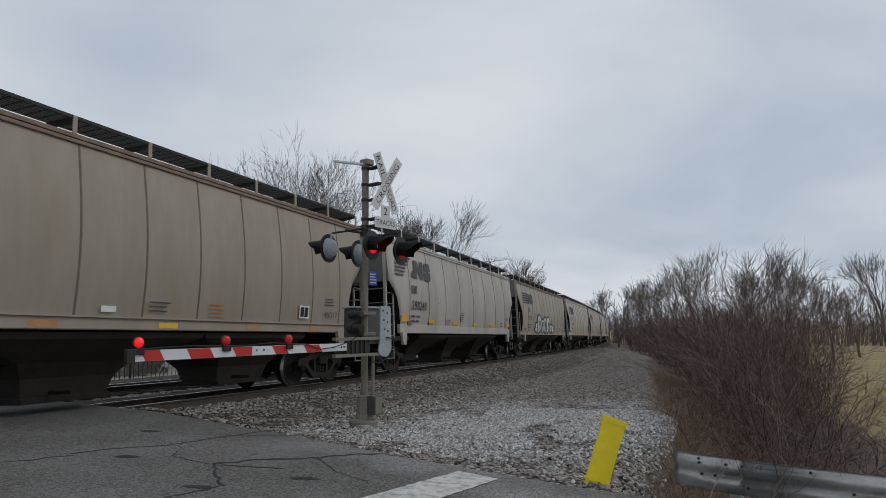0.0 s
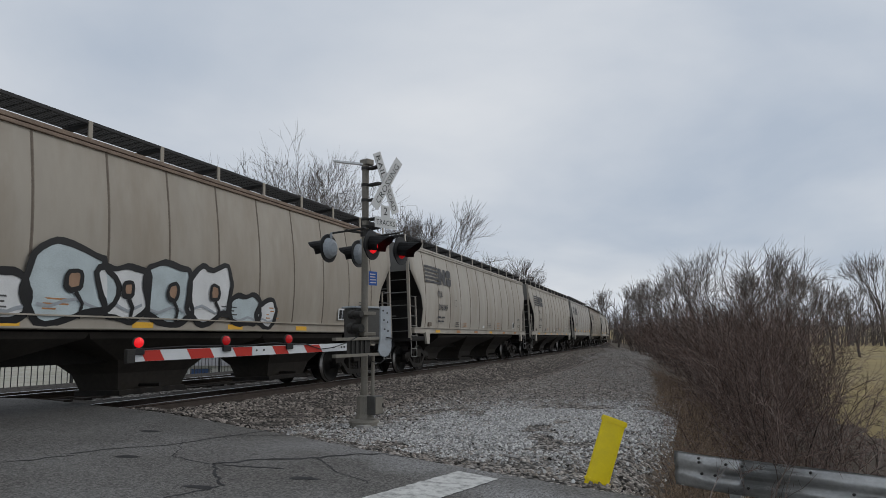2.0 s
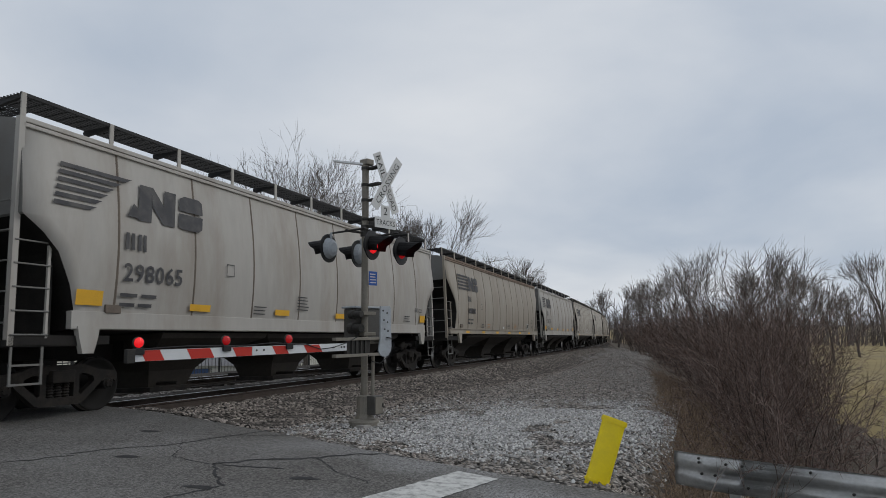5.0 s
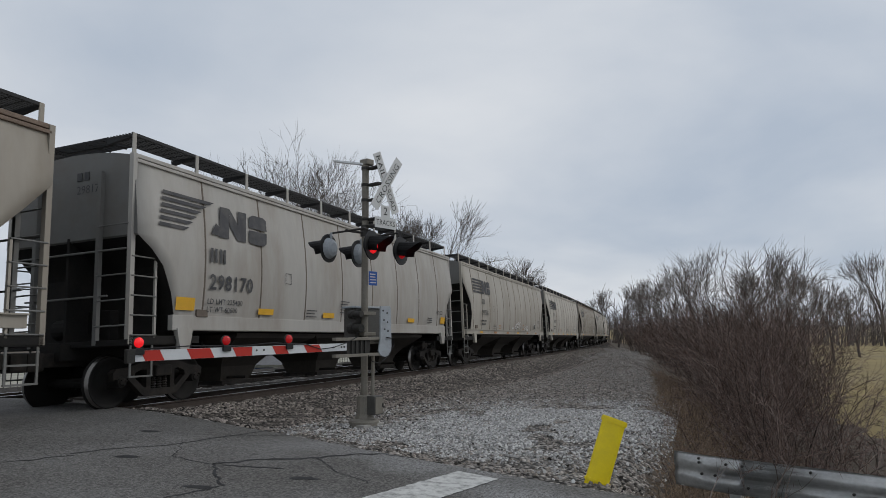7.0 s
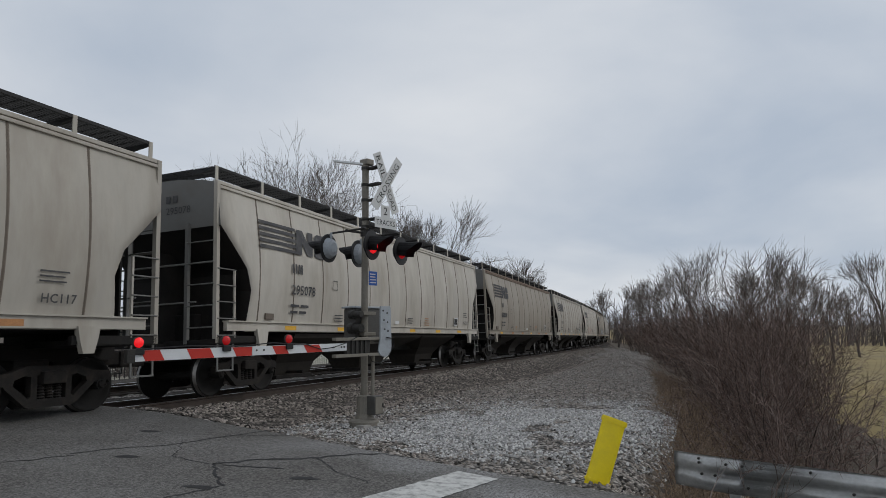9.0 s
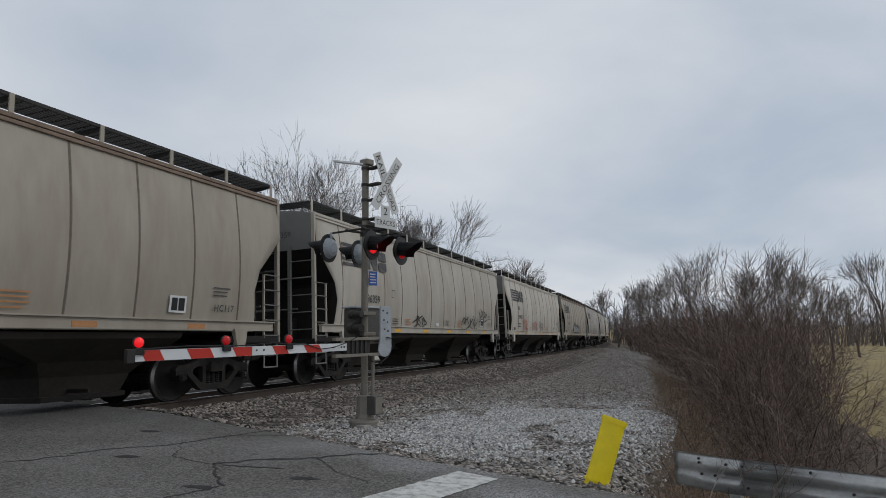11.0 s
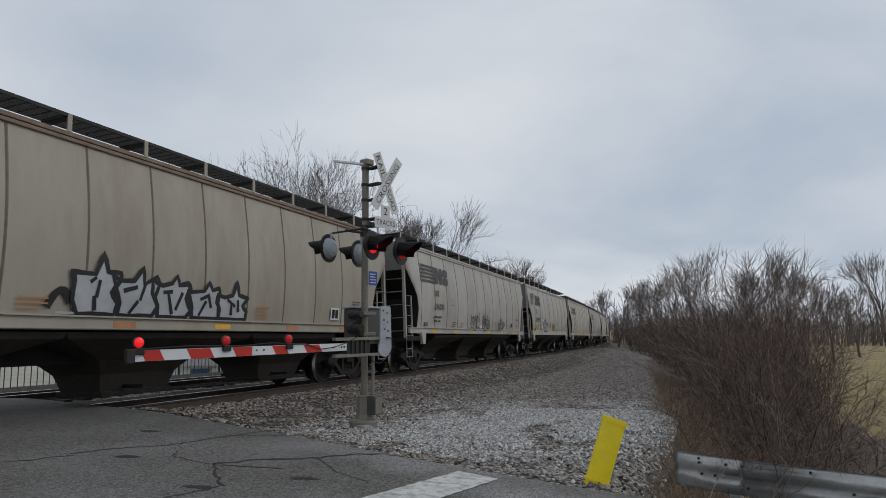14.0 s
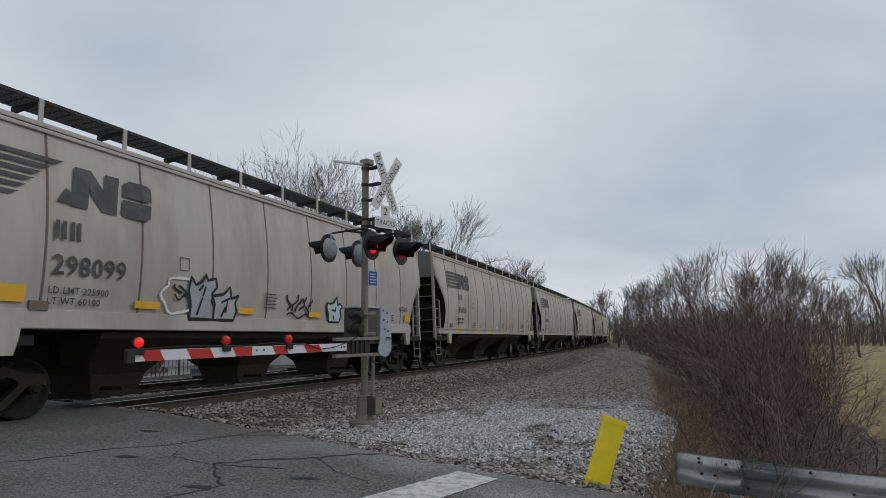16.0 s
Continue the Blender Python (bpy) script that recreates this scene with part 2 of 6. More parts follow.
M["tagblue"] = mat("pale_blue_spray", (0.46, 0.53, 0.55), 0.6, var=0.2, scale=3, bump=0.02)
M["tagsilver"] = mat("silver_spray", (0.40, 0.41, 0.43), 0.5, 0.1, var=0.2, scale=4, bump=0.02)
M["tagtan"] = mat("tan_spray", (0.32, 0.20, 0.13), 0.7, var=0.2, bump=0.02)
M["tagred"] = mat("red_spray", (0.45, 0.13, 0.10), 0.6, var=0.15, bump=0.02)
M["board"] = mat("grating_steel", (0.028, 0.028, 0.029), 0.7, 0.3, var=0.3, bump=0.1)
M["concrete"] = mat("concrete", (0.32, 0.31, 0.29), 0.9, var=0.2, bump=0.3)
M["machine"] = mat("dull_grey_machine_paint", (0.085, 0.083, 0.078), 0.65, 0.1, var=0.25, scale=4, bump=0.12, dirt=(0.05, 0.045, 0.04), dirt_amt=0.6, dirt_scale=5)
M["gravel_bed"] = pebbles("gravel_bed", (0.022, 0.019, 0.016), (0.50, 0.455, 0.41), 17, pale=(0.50, 0.495, 0.48), pale_scale=0.6, pale_amt=1.2, bump=1.0, contrast=1.3, gap_shade=0.8, drift=((1.5, 12.2), math.atan2(0.78, 0.62), (5.2, 2.5)))
# dark ballast, with the train's shadow over it painted into both tones
M["ballast_bed"] = pebbles("train_shadow_ballast", (0.010, 0.009, 0.008), (0.085, 0.072, 0.06), 18)
M["shoulder_bed"] = pebbles("brown_ballast", (0.016, 0.013, 0.011), (0.24, 0.208, 0.18), 18, bump=1.0, contrast=1.2, gap_shade=0.8)
M["asphalt"] = pebbles("asphalt", (0.058, 0.055, 0.051), (0.20, 0.192, 0.18), 60, pale=(0.46, 0.465, 0.47), pale_scale=0.45, pale_amt=1.15, bump=0.5, drift=((0.9, 6.4), math.atan2(0.558, -0.83), (3.6, 1.3)))
M["lot"] = mat("pale_winter_grass", (0.34, 0.325, 0.27), 0.95, var=0.35, scale=0.7, fine=14, bump=0.5, dirt=(0.16, 0.16, 0.10), dirt_amt=0.7, dirt_scale=0.25)
M["fence"] = mat("black_fence_paint", (0.02, 0.02, 0.021), 0.6, var=0.2, bump=0.05)
M["roof"] = mat("grey_shingle", (0.16, 0.16, 0.165), 0.85, var=0.2, bump=0.2)
M["pane"] = mat("dark_blue_pane", (0.05, 0.09, 0.2), 0.15, var=0.1, bump=0.0)
M["house_wall"] = mat("white_siding", (0.62, 0.62, 0.60), 0.7, var=0.08, bump=0.1)


# ---------------------------------------------------------------- mesh helpers
def part(name, bm, material, parent=None, label="", smooth=False):
    me = bpy.data.meshes.new(name)
    if isinstance(bm, tuple):
        me.from_pydata(bm[0], [], bm[1])
    else:
        bm.to_mesh(me)
        bm.free()
    for m in (material if isinstance(material, (list, tuple)) else [material]):
        me.materials.append(m)
    if smooth:
        for p_ in me.polygons:
            p_.use_smooth = True
    ob = new(name, me)
    if parent is not None:
        ob.parent = parent
    if label:
        tagged(ob, label)
    return ob


def share(ob, m, parent):
    """Another object on the same mesh, under parent."""
    o = ob.copy()
    scene.collection.objects.link(o)
    o.parent = parent
    o.matrix_basis = m
    return o


def empty(name, label, category, group="", m=None, kind=""):
    ob = new(name)
    ob.empty_display_size = 0.2
    tagged(ob, label, category, group, kind)
    if m is not None:
        ob.matrix_world = m
    return ob


def box(bm, x0, x1, y0, y1, z0, z1, bev=0.0, mi=0):
    g = bmesh.ops.create_cube(bm, size=1.0, matrix=Matrix.Translation(((x0 + x1) / 2, (y0 + y1) / 2, (z0 + z1) / 2)) @ Matrix.Diagonal((abs(x1 - x0), abs(y1 - y0), abs(z1 - z0), 1)))
    if mi:
        for f_ in {f_ for v in g["verts"] for f_ in v.link_faces}:
            f_.material_index = mi
    if bev:
        bmesh.ops.bevel(bm, geom=list({e for v in g["verts"] for e in v.link_edges}), offset=bev, segments=2, affect="EDGES", profile=0.6)


def tube(bm, a, b, r0, r1=None, n=10, caps=True, mi=0):
    a, b = Vector(a), Vector(b)
    d = b - a
    q = d.to_track_quat("Z", "Y").to_matrix().to_4x4()
    g = bmesh.ops.create_cone(bm, cap_ends=caps, segments=n, radius1=r0, radius2=r0 if r1 is None else r1, depth=d.length, matrix=Matrix.Translation((a + b) / 2) @ q)
    if mi:
        for f_ in {f_ for v in g["verts"] for f_ in v.link_faces}:
            f_.material_index = mi


def prism(bm, pts, y0, y1, axis="y", mi=0):
    """A polygon of (a, b) points swept between y0 and y1 along an axis."""
    def at(a, b, c):
        return {"y": (a, c, b), "x": (c, a, b), "z": (a, b, c)}[axis]
    v0 = [bm.verts.new(at(a, b, y0)) for a, b in pts]
    v1 = [bm.verts.new(at(a, b, y1)) for a, b in pts]
    n = len(pts)
    fs = [bm.faces.new(v0), bm.faces.new(v1[::-1])]
    for i in range(n):
        fs.append(bm.faces.new((v0[i], v1[i], v1[(i + 1) % n], v0[(i + 1) % n])))
    for f_ in fs:
        f_.material_index = mi
    bmesh.ops.recalc_face_normals(bm, faces=fs)


def B():
    return bmesh.new()


def limb(vs, fs, pts, r0, r1, n=3):
    """A tapered tube along points."""
    k0 = len(vs)
    m = len(pts)
    for i, p_ in enumerate(pts):
        d = (pts[min(m - 1, i + 1)] - pts[max(0, i - 1)]).normalized()
        u = d.orthogonal().normalized()
        w = d.cross(u)
        r = r0 + (r1 - r0) * i / (m - 1)
        for k in range(n):
            a = 6.28319 * k / n
            vs.append(p_ + u * (r * math.cos(a)) + w * (r * math.sin(a)))
    for i in range(m - 1):
        for k in range(n):
            fs.append((k0 + i * n + k, k0 + i * n + (k + 1) % n, k0 + (i + 1) * n + (k + 1) % n, k0 + (i + 1) * n + k))


def text_mesh(body, size, bold=0.0, spacing=1.0):
    cu = bpy.data.curves.new("writing", "FONT")
    cu.body, cu.size, cu.resolution_u, cu.offset, cu.space_character = body, size, 2, bold * size, spacing
    o = bpy.data.objects.new("writing", cu)
    scene.collection.objects.link(o)
    me = bpy.data.meshes.new_from_object(o.evaluated_get(bpy.context.evaluated_depsgraph_get()))
    bpy.data.objects.remove(o)
    bpy.data.curves.remove(cu)
    return me


# ---------------------------------------------------------------- the track's line
DIST, HEAD, S_CURVE, RADIUS, GRADE, BANK = 10.22, 0.3925, -21.3, 1141.0, -0.0163, 0.0418
T_D = Vector((math.sin(HEAD), math.cos(HEAD)))
T_N = Vector((math.cos(HEAD), -math.sin(HEAD)))


def track_at(s):
    """Centre of the near track at rail height, its heading and its right-hand normal."""
    foot = -T_N * DIST
    k = s - S_CURVE
    if k < 0:
        return foot + T_D * s, T_D, T_N
    a = k / RADIUS
    return (foot + T_D * S_CURVE + T_D * RADIUS * math.sin(a) - T_N * RADIUS * (1 - math.cos(a)),
            T_D * math.cos(a) - T_N * math.sin(a), T_N * math.cos(a) + T_D * math.sin(a))


def track_pt(s, lat, z):
    c, d, n = track_at(s)
    q = c + n * (lat - z * math.sin(BANK))
    return Vector((q.x, q.y, z * math.cos(BANK) + lat * math.sin(BANK) + GRADE * s))


def track_pose(s, half=7.0):
    a, b = track_pt(s - half, 0, 0), track_pt(s + half, 0, 0)
    x = (b - a).normalized()
    up = (track_pt(s, 0, 1) - track_pt(s, 0, 0)).normalized()
    y = up.cross(x).normalized()
    z = x.cross(y)
    m = Matrix((x, y, z)).transposed().to_4x4()
    m.translation = track_pt(s, 0, 0)
    return m


def s_lat(x, y):
    """Distance along the near track and to its right, of a place on the ground."""
    v = Vector((x, y))
    foot = -T_N * DIST
    s = (v - foot).dot(T_D)
    if s < S_CURVE:
        return s, (v - foot).dot(T_N)
    c = foot + T_D * S_CURVE - T_N * RADIUS
    w = v - c
    a = math.atan2(w.dot(T_D), w.dot(T_N))
    return S_CURVE + a * RADIUS, w.length - RADIUS


# ---------------------------------------------------------------- ground
ROAD_D = Vector((-0.83, 0.558)).normalized()
ROAD_N = Vector((-ROAD_D.y, ROAD_D.x)) * -1  # to the far edge, away from where the camera stands
EDGE = Vector((-1.08, 8.62)).dot(ROAD_N)


def sstep(a, b, v):
    if a > b:
        return 1 - sstep(b, a, v)
    t = min(1, max(0, (v - a) / (b - a)))
    return t * t * (3 - 2 * t)


def rail_z(s):
    return GRADE * max(-60, min(s, 260))


def verge_line(s):
    """How far right of the track the brush begins."""
    return 9.5 - 1.75 * sstep(14, 60, s)


def ground_z(x, y):
    s, lat = s_lat(x, y)
    rz = rail_z(s)
    u = Vector((x, y)).dot(ROAD_N) - EDGE      # > 0: beyond the far edge of the road
    far = sstep(9, 34, s)
    # track bed shoulder, gravel strip, brush hollow, field
    z = rz - 0.19 - (0.06 + 0.36 * far) * sstep(1.8, 3.6, lat) - (0.10 + 0.12 * far) * sstep(3.6, 8, lat)
    z += BANK * max(-1.8, min(1.8, lat)) * (1 - sstep(1.8, 3.0, abs(lat)))
    v = verge_line(s)
    z -= 0.72 * sstep(v - 0.5, v + 2.4, lat)
    z += 0.30 * sstep(v + 3, v + 12, lat)
    if lat < -6.5:
        z = rz - 0.19 - 0.9 * sstep(6.5, 9, -lat)
    # road lies level with the rails where it crosses and falls off to both sides
    rd = -0.05 + rail_z(s) * 0.5 - 0.08 * sstep(1.6, 4.5, abs(lat)) - 0.22 * sstep(3.0, 10.0, lat) - 0.25 * sstep(6, 12, -lat)
    k = sstep(0.9, -0.15, u) if u > -3.5 else sstep(-9.5, -8.0, u)
    return z * (1 - k) + rd * k


def sheet(name, xs, ys, zf, material, label, category, keep=None, kind="structure"):
    verts, faces, idx = [], [], {}
    for j, y in enumerate(ys):
        for i, x in enumerate(xs):
            idx[i, j] = len(verts)
            verts.append((x, y, zf(x, y)))
    for j in range(len(ys) - 1):
        for i in range(len(xs) - 1):
            if keep is None or keep((xs[i] + xs[i + 1]) / 2, (ys[j] + ys[j + 1]) / 2):
                faces.append((idx[i, j], idx[i + 1, j], idx[i + 1, j + 1], idx[i, j + 1]))
    ob = part(name, (verts, faces), material, smooth=True)
    return tagged(ob, label, category, kind=kind)


def steps(a, b, fine, c0, c1, grow=1.25):
    """Numbers from a to b, fine between c0 and c1 and ever coarser outside."""
    v = list(np.arange(c0, c1 + 1e-6, fine))
    d = fine
    while v[-1] < b:
        d *= grow
        v.append(v[-1] + d)
    d = fine
    while v[0] > a:
        d *= grow
        v.insert(0, v[0] - d)
    return v


def rough(x, y, a=0.05, sc=0.8):
    return a * noise.noise((x * sc, y * sc, 0.3))


def is_gravel(x, y):
    s, lat = s_lat(x, y)
    u = Vector((x, y)).dot(ROAD_N) - EDGE
    if -8.0 < u < -0.7 and s < 30:
        return False
    return lat < verge_line(s) + 1.8 and lat > -9


def is_field(x, y):
    s, lat = s_lat(x, y)
    return lat > verge_line(s) + 3.4


def gravel_z(x, y):
    u = Vector((x, y)).dot(ROAD_N) - EDGE
    s, lat = s_lat(x, y)
    v = verge_line(s) + 0.35 * noise.noise((x * 0.8, y * 0.8, 6))
    return ground_z(x, y) + rough(x, y, 0.04, 2.0) + 0.01 - 0.09 * sstep(0.15, -0.25, u) * (u > -8) - 0.22 * sstep(v - 0.2, v + 1.0, lat)


ground = sheet("ground", steps(-2500, 2500, 0.4, -14, 18), steps(-2500, 3000, 0.4, -8, 45),
               lambda x, y: ground_z(x, y) + rough(x, y) - 0.05, M["soil"], "brown winter soil with matted dead growth reaching the horizon", "ground")
field = sheet("field", steps(2, 900, 1.0, 8, 40), steps(4, 1200, 1.0, 4, 50), lambda x, y: ground_z(x, y) + 0.03 + rough(x, y, 0.06, 0.3) - 0.3 * sstep(5.4, 4.4, s_lat(x, y)[1] - verge_line(s_lat(x, y)[0])), M["grass"],
              "open field of tan dead grass behind the brush", "field", keep=is_field)
gravel = sheet("gravel_strip", steps(-40, 70, 0.35, -12, 12), steps(-20, 220, 0.35, 4, 36), gravel_z, M["gravel_bed"],
               "grey crushed stone bed and access strip beside the track", "gravel", keep=is_gravel)


def is_lot(x, y):
    s, lat = s_lat(x, y)
    return -70 < lat < -10.5 and -30 < s < 120


sheet("grass_lot", steps(-90, 40, 1.0, -40, 10), steps(-20, 140, 1.0, 0, 60), lambda x, y: ground_z(x, y) + 0.03 + rough(x, y, 0.05, 0.3), M["lot"],
      "pale winter grass and gravel behind the far track", "grass lot", keep=is_lot)

bv, bf = [], []
bs = [-300, -200, -120, -70, -40, -20, -8] + list(np.arange(0, 150, 1.2)) + [170, 200, 240]
bl = [-9.5, -8.0, -6.6, -6.0, -5.0, -4.0, -3.0, -2.0, -1.2, -0.4, 0.4, 1.0, 1.45, 1.75]
for s in bs:
    for k, lat in enumerate(bl):
        c, d, n = track_at(s)
        q = c + n * (lat + 0.08 * noise.noise((s * 1.3, lat, 1)))
        u = q.dot(ROAD_N) - EDGE
        bv.append((q.x, q.y, GRADE * s - 0.185 + lat * math.sin(BANK) * (abs(lat) < 2) + 0.02 * noise.noise((q.x * 3, q.y * 3, 2)) - 0.06 * (k in (0, len(bl) - 1)) - 0.25 * (-8 < u < -0.3)))
for i in range(len(bs) - 1):
    for j in range(len(bl) - 1):
        k = i * len(bl) + j
        bf.append((k, k + 1, k + len(bl) + 1, k + len(bl)))
tagged(part("track_bed", (bv, bf), M["ballast_bed"], smooth=True), "dark ballast bed under both tracks, train shadow put into its colour", "track bed", kind="structure")


# brown ballast shoulder that slopes from the ties to the access strip
hv, hf = [], []
hs = [1.5 + 0.6 * k for k in range(170)]
hl = [1.6, 2.1, 2.6, 3.1, 3.6, 4.0]
for s in hs:
    for lat in hl:
        c, d, n = track_at(s)
        q = c + n * (lat + (0.5 * noise.noise((s * 0.5, 2.0, 1)) if lat > 3.8 else 0))
        hv.append((q.x, q.y, gravel_z(q.x, q.y) + 0.02 - 0.05 * (lat > 3.8)))
for i in range(len(hs) - 1):
    for j in range(len(hl) - 1):
        k = i * len(hl) + j
        if all((Vector(hv[m][:2]).dot(ROAD_N) - EDGE) > 0.1 for m in (k, k + 1, k + len(hl), k + len(hl) + 1)):
            hf.append((k, k + 1, k + len(hl) + 1, k + len(hl)))
tagged(part("ballast_shoulder", (hv, hf), M["shoulder_bed"], smooth=True), "brown grey crushed ballast slope beside the rails", "ballast", kind="structure")


def road_z(x, y):
    return ground_z(x, y) + 0.012 + 0.010 * noise.noise((x * 0.5, y * 0.5, 7))


rv, rf = [], []
ra = steps(-60, 40, 0.12, -9, 6, 1.2)
rb = list(np.linspace(-8.6, -2.2, 30)) + list(np.linspace(-2.0, 0.0, 16))
for a in ra:
    for bq in rb:
        wob = (0.22 * noise.noise((a * 0.55, 0.3, 4)) + 0.10 * noise.noise((a * 2.6, 5, 2))) * (1 if bq > -0.01 else 0)
        q = ROAD_D * a + ROAD_N * (EDGE + bq + wob)
        rv.append((q.x, q.y, road_z(q.x, q.y) + 0.015 - 0.05 * (bq > -0.01)))
nb = len(rb)
for i in range(len(ra) - 1):
    for j in range(nb - 1):
        rf.append((i * nb + j, (i + 1) * nb + j, (i + 1) * nb + j + 1, i * nb + j + 1))
road = tagged(part("road", (rv, rf), M["asphalt"], smooth=True), "worn grey asphalt road with cracks, crossing the tracks", "road", kind="structure")


def ribbon(name, pts, width, lift, material, parent, label=""):
    """A flat ragged strip laid on the road along points."""
    vs, fs = [], []
    for i, (x, y) in enumerate(pts):
        a, b = Vector(pts[max(0, i - 1)]), Vector(pts[min(len(pts) - 1, i + 1)])
        n = Vector((-(b - a).y, (b - a).x)).normalized()
        w = width * (0.5 + 0.35 * noise.noise((x * 7, y * 7, 1)))
        for sgn in (-1, 1):
            q = Vector((x, y)) + n * w * sgn
            vs.append((q.x, q.y, road_z(q.x, q.y) + lift))
    for i in range(len(pts) - 1):
        fs.append((2 * i, 2 * i + 1, 2 * i + 3, 2 * i + 2))
    return part(name, (vs, fs), material, parent, label)


def crack_line(a, b, n=40, amp=0.18, seed=0.0):
    pts = []
    for i in range(n + 1):
        t = i / n
        q = Vector(a).lerp(Vector(b), t)
        d = (Vector(b) - Vector(a)).normalized()
        o = amp * noise.noise((t * 3.3, seed, 0)) + amp * 0.45 * noise.noise((t * 11, seed, 5)) + amp * 0.18 * noise.noise((t * 40, seed, 9))
        pts.append(tuple(q + Vector((-d.y, d.x)) * o))
    return pts


for a, b, w, sd in (((-4.2, 7.5), (-2.1, 10.0), 0.03, 1.3), ((-2.55, 7.3), (-0.85, 8.2), 0.045, 7.7), ((-2.55, 7.3), (-2.15, 6.4), 0.03, 3.1), ((-2.15, 6.4), (-2.5, 5.9), 0.025, 4.4),
                    ((-5.6, 6.3), (-4.2, 7.5), 0.025, 2.2), ((-2.45, 7.25), (-1.75, 7.2), 0.03, 5.5), ((-1.5, 7.85), (-1.2, 7.2), 0.014, 6.1), ((-1.2, 7.2), (-0.75, 6.7), 0.012, 8.1),
                    ((-3.0, 9.0), (-1.9, 9.2), 0.014, 9.3), ((-3.4, 8.6), (-3.1, 7.6), 0.012, 10.7), ((-3.1, 7.6), (-2.6, 7.3), 0.014, 11.9), ((-0.85, 8.2), (-0.3, 8.0), 0.018, 12.4)):
    ribbon("crack", crack_line(a, b, seed=sd, amp=min(0.18, 0.07 * (Vector(b) - Vector(a)).length)), w, 0.019, M["tar"], road)
for x, y in ((-3.62, 7.55), (-1.45, 6.82), (-2.35, 6.35), (-4.1, 9.15)):
    vs = [(x + (0.14 + 0.08 * noise.noise((k, x, y))) * math.cos(k * 0.52), y + (0.07 + 0.05 * noise.noise((k, y, x))) * math.sin(k * 0.52)) for k in range(12)]
    part("tar_patch", ([(a, b, road_z(a, b) + 0.018) for a, b in vs], [tuple(range(12))]), M["tar"], road)

# stop line: a worn broad stripe across the near lane
sl0, sl1, slw = Vector((-1.02, 5.38)), Vector((0.36, 7.22)), 0.52
sv, sf = [], []
sn = Vector((-(sl1 - sl0).y, (sl1 - sl0).x)).normalized()
for i in range(41):
    for j in range(7):
        q = sl0.lerp(sl1, i / 40) + sn * (slw * (j / 6 - 0.5) + (0.02 * noise.noise((i * 0.7, j, 3)) if j in (0, 6) else 0))
        sv.append((q.x, q.y, road_z(q.x, q.y) + 0.022))
for i in range(40):
    for j in range(6):
        sf.append((i * 7 + j, (i + 1) * 7 + j, (i + 1) * 7 + j + 1, i * 7 + j + 1))
part("stop_line", (sv, sf), M["line"], road, "worn white painted stop line")


# ---------------------------------------------------------------- tracks
RAIL_PROFILE = [(-0.07, -0.17), (0.07, -0.17), (0.07, -0.155), (0.012, -0.13), (0.012, -0.045), (0.036, -0.03), (0.036, -0.004), (0.03, 0.0), (-0.03, 0.0), (-0.036, -0.004), (-0.036, -0.03), (-0.012, -0.045), (-0.012, -0.13), (-0.07, -0.155)]


def build_track(offset, name, label):
    tr = empty(name, label, "railway track", kind="structure")
    ss = [-300, -250, -200, -150, -110, -80, -60, -45, -30] + list(np.arange(-21, 200, 3.0)) + [210, 225, 240]
    for lat in (0.754, -0.754):
        vs, fs, n = [], [], len(RAIL_PROFILE)
        for s in ss:
            for a, z in RAIL_PROFILE:
                vs.append(track_pt(s, lat + a + offset, z) - Vector((0, 0, offset * math.sin(BANK))))
        for i in range(len(ss) - 1):
            for j in range(n):
                fs.append((i * n + j, i * n + (j + 1) % n, (i + 1) * n + (j + 1) % n, (i + 1) * n + j))
        ob = part("rail", (vs, fs), [M["rail"], M["rail_top"]], tr)
        for k, p_ in enumerate(ob.data.polygons):
            if k % n in (6, 7, 8):
                p_.material_index = 1
    bm = B()
    box(bm, -0.11, 0.11, -1.3, 1.3, -0.36, -0.175, 0.012)
    me = None
    for i in range(230):
        s = -6 + i * 0.52
        if offset == 0 and 2 < s < 8.8:
            continue
        m = track_pose(s, 1.0)
        m.translation = track_pt(s + 0.03 * noise.noise((i, 0, 0)), offset + 0.06 * noise.noise((i, 3, 0)), 0) - Vector((0, 0, offset * math.sin(BANK)))
        if me is None:
            first = part("tie", bm, M["tie"], tr)
            first.matrix_basis = m
            me = first
        else:
            share(me, m, tr)
    return tr


track = build_track(0.0, "track_near", "steel rails on dark wooden ties in grey ballast, curving away")
track_far = build_track(-4.3, "track_far", "second railway track behind the passing train")


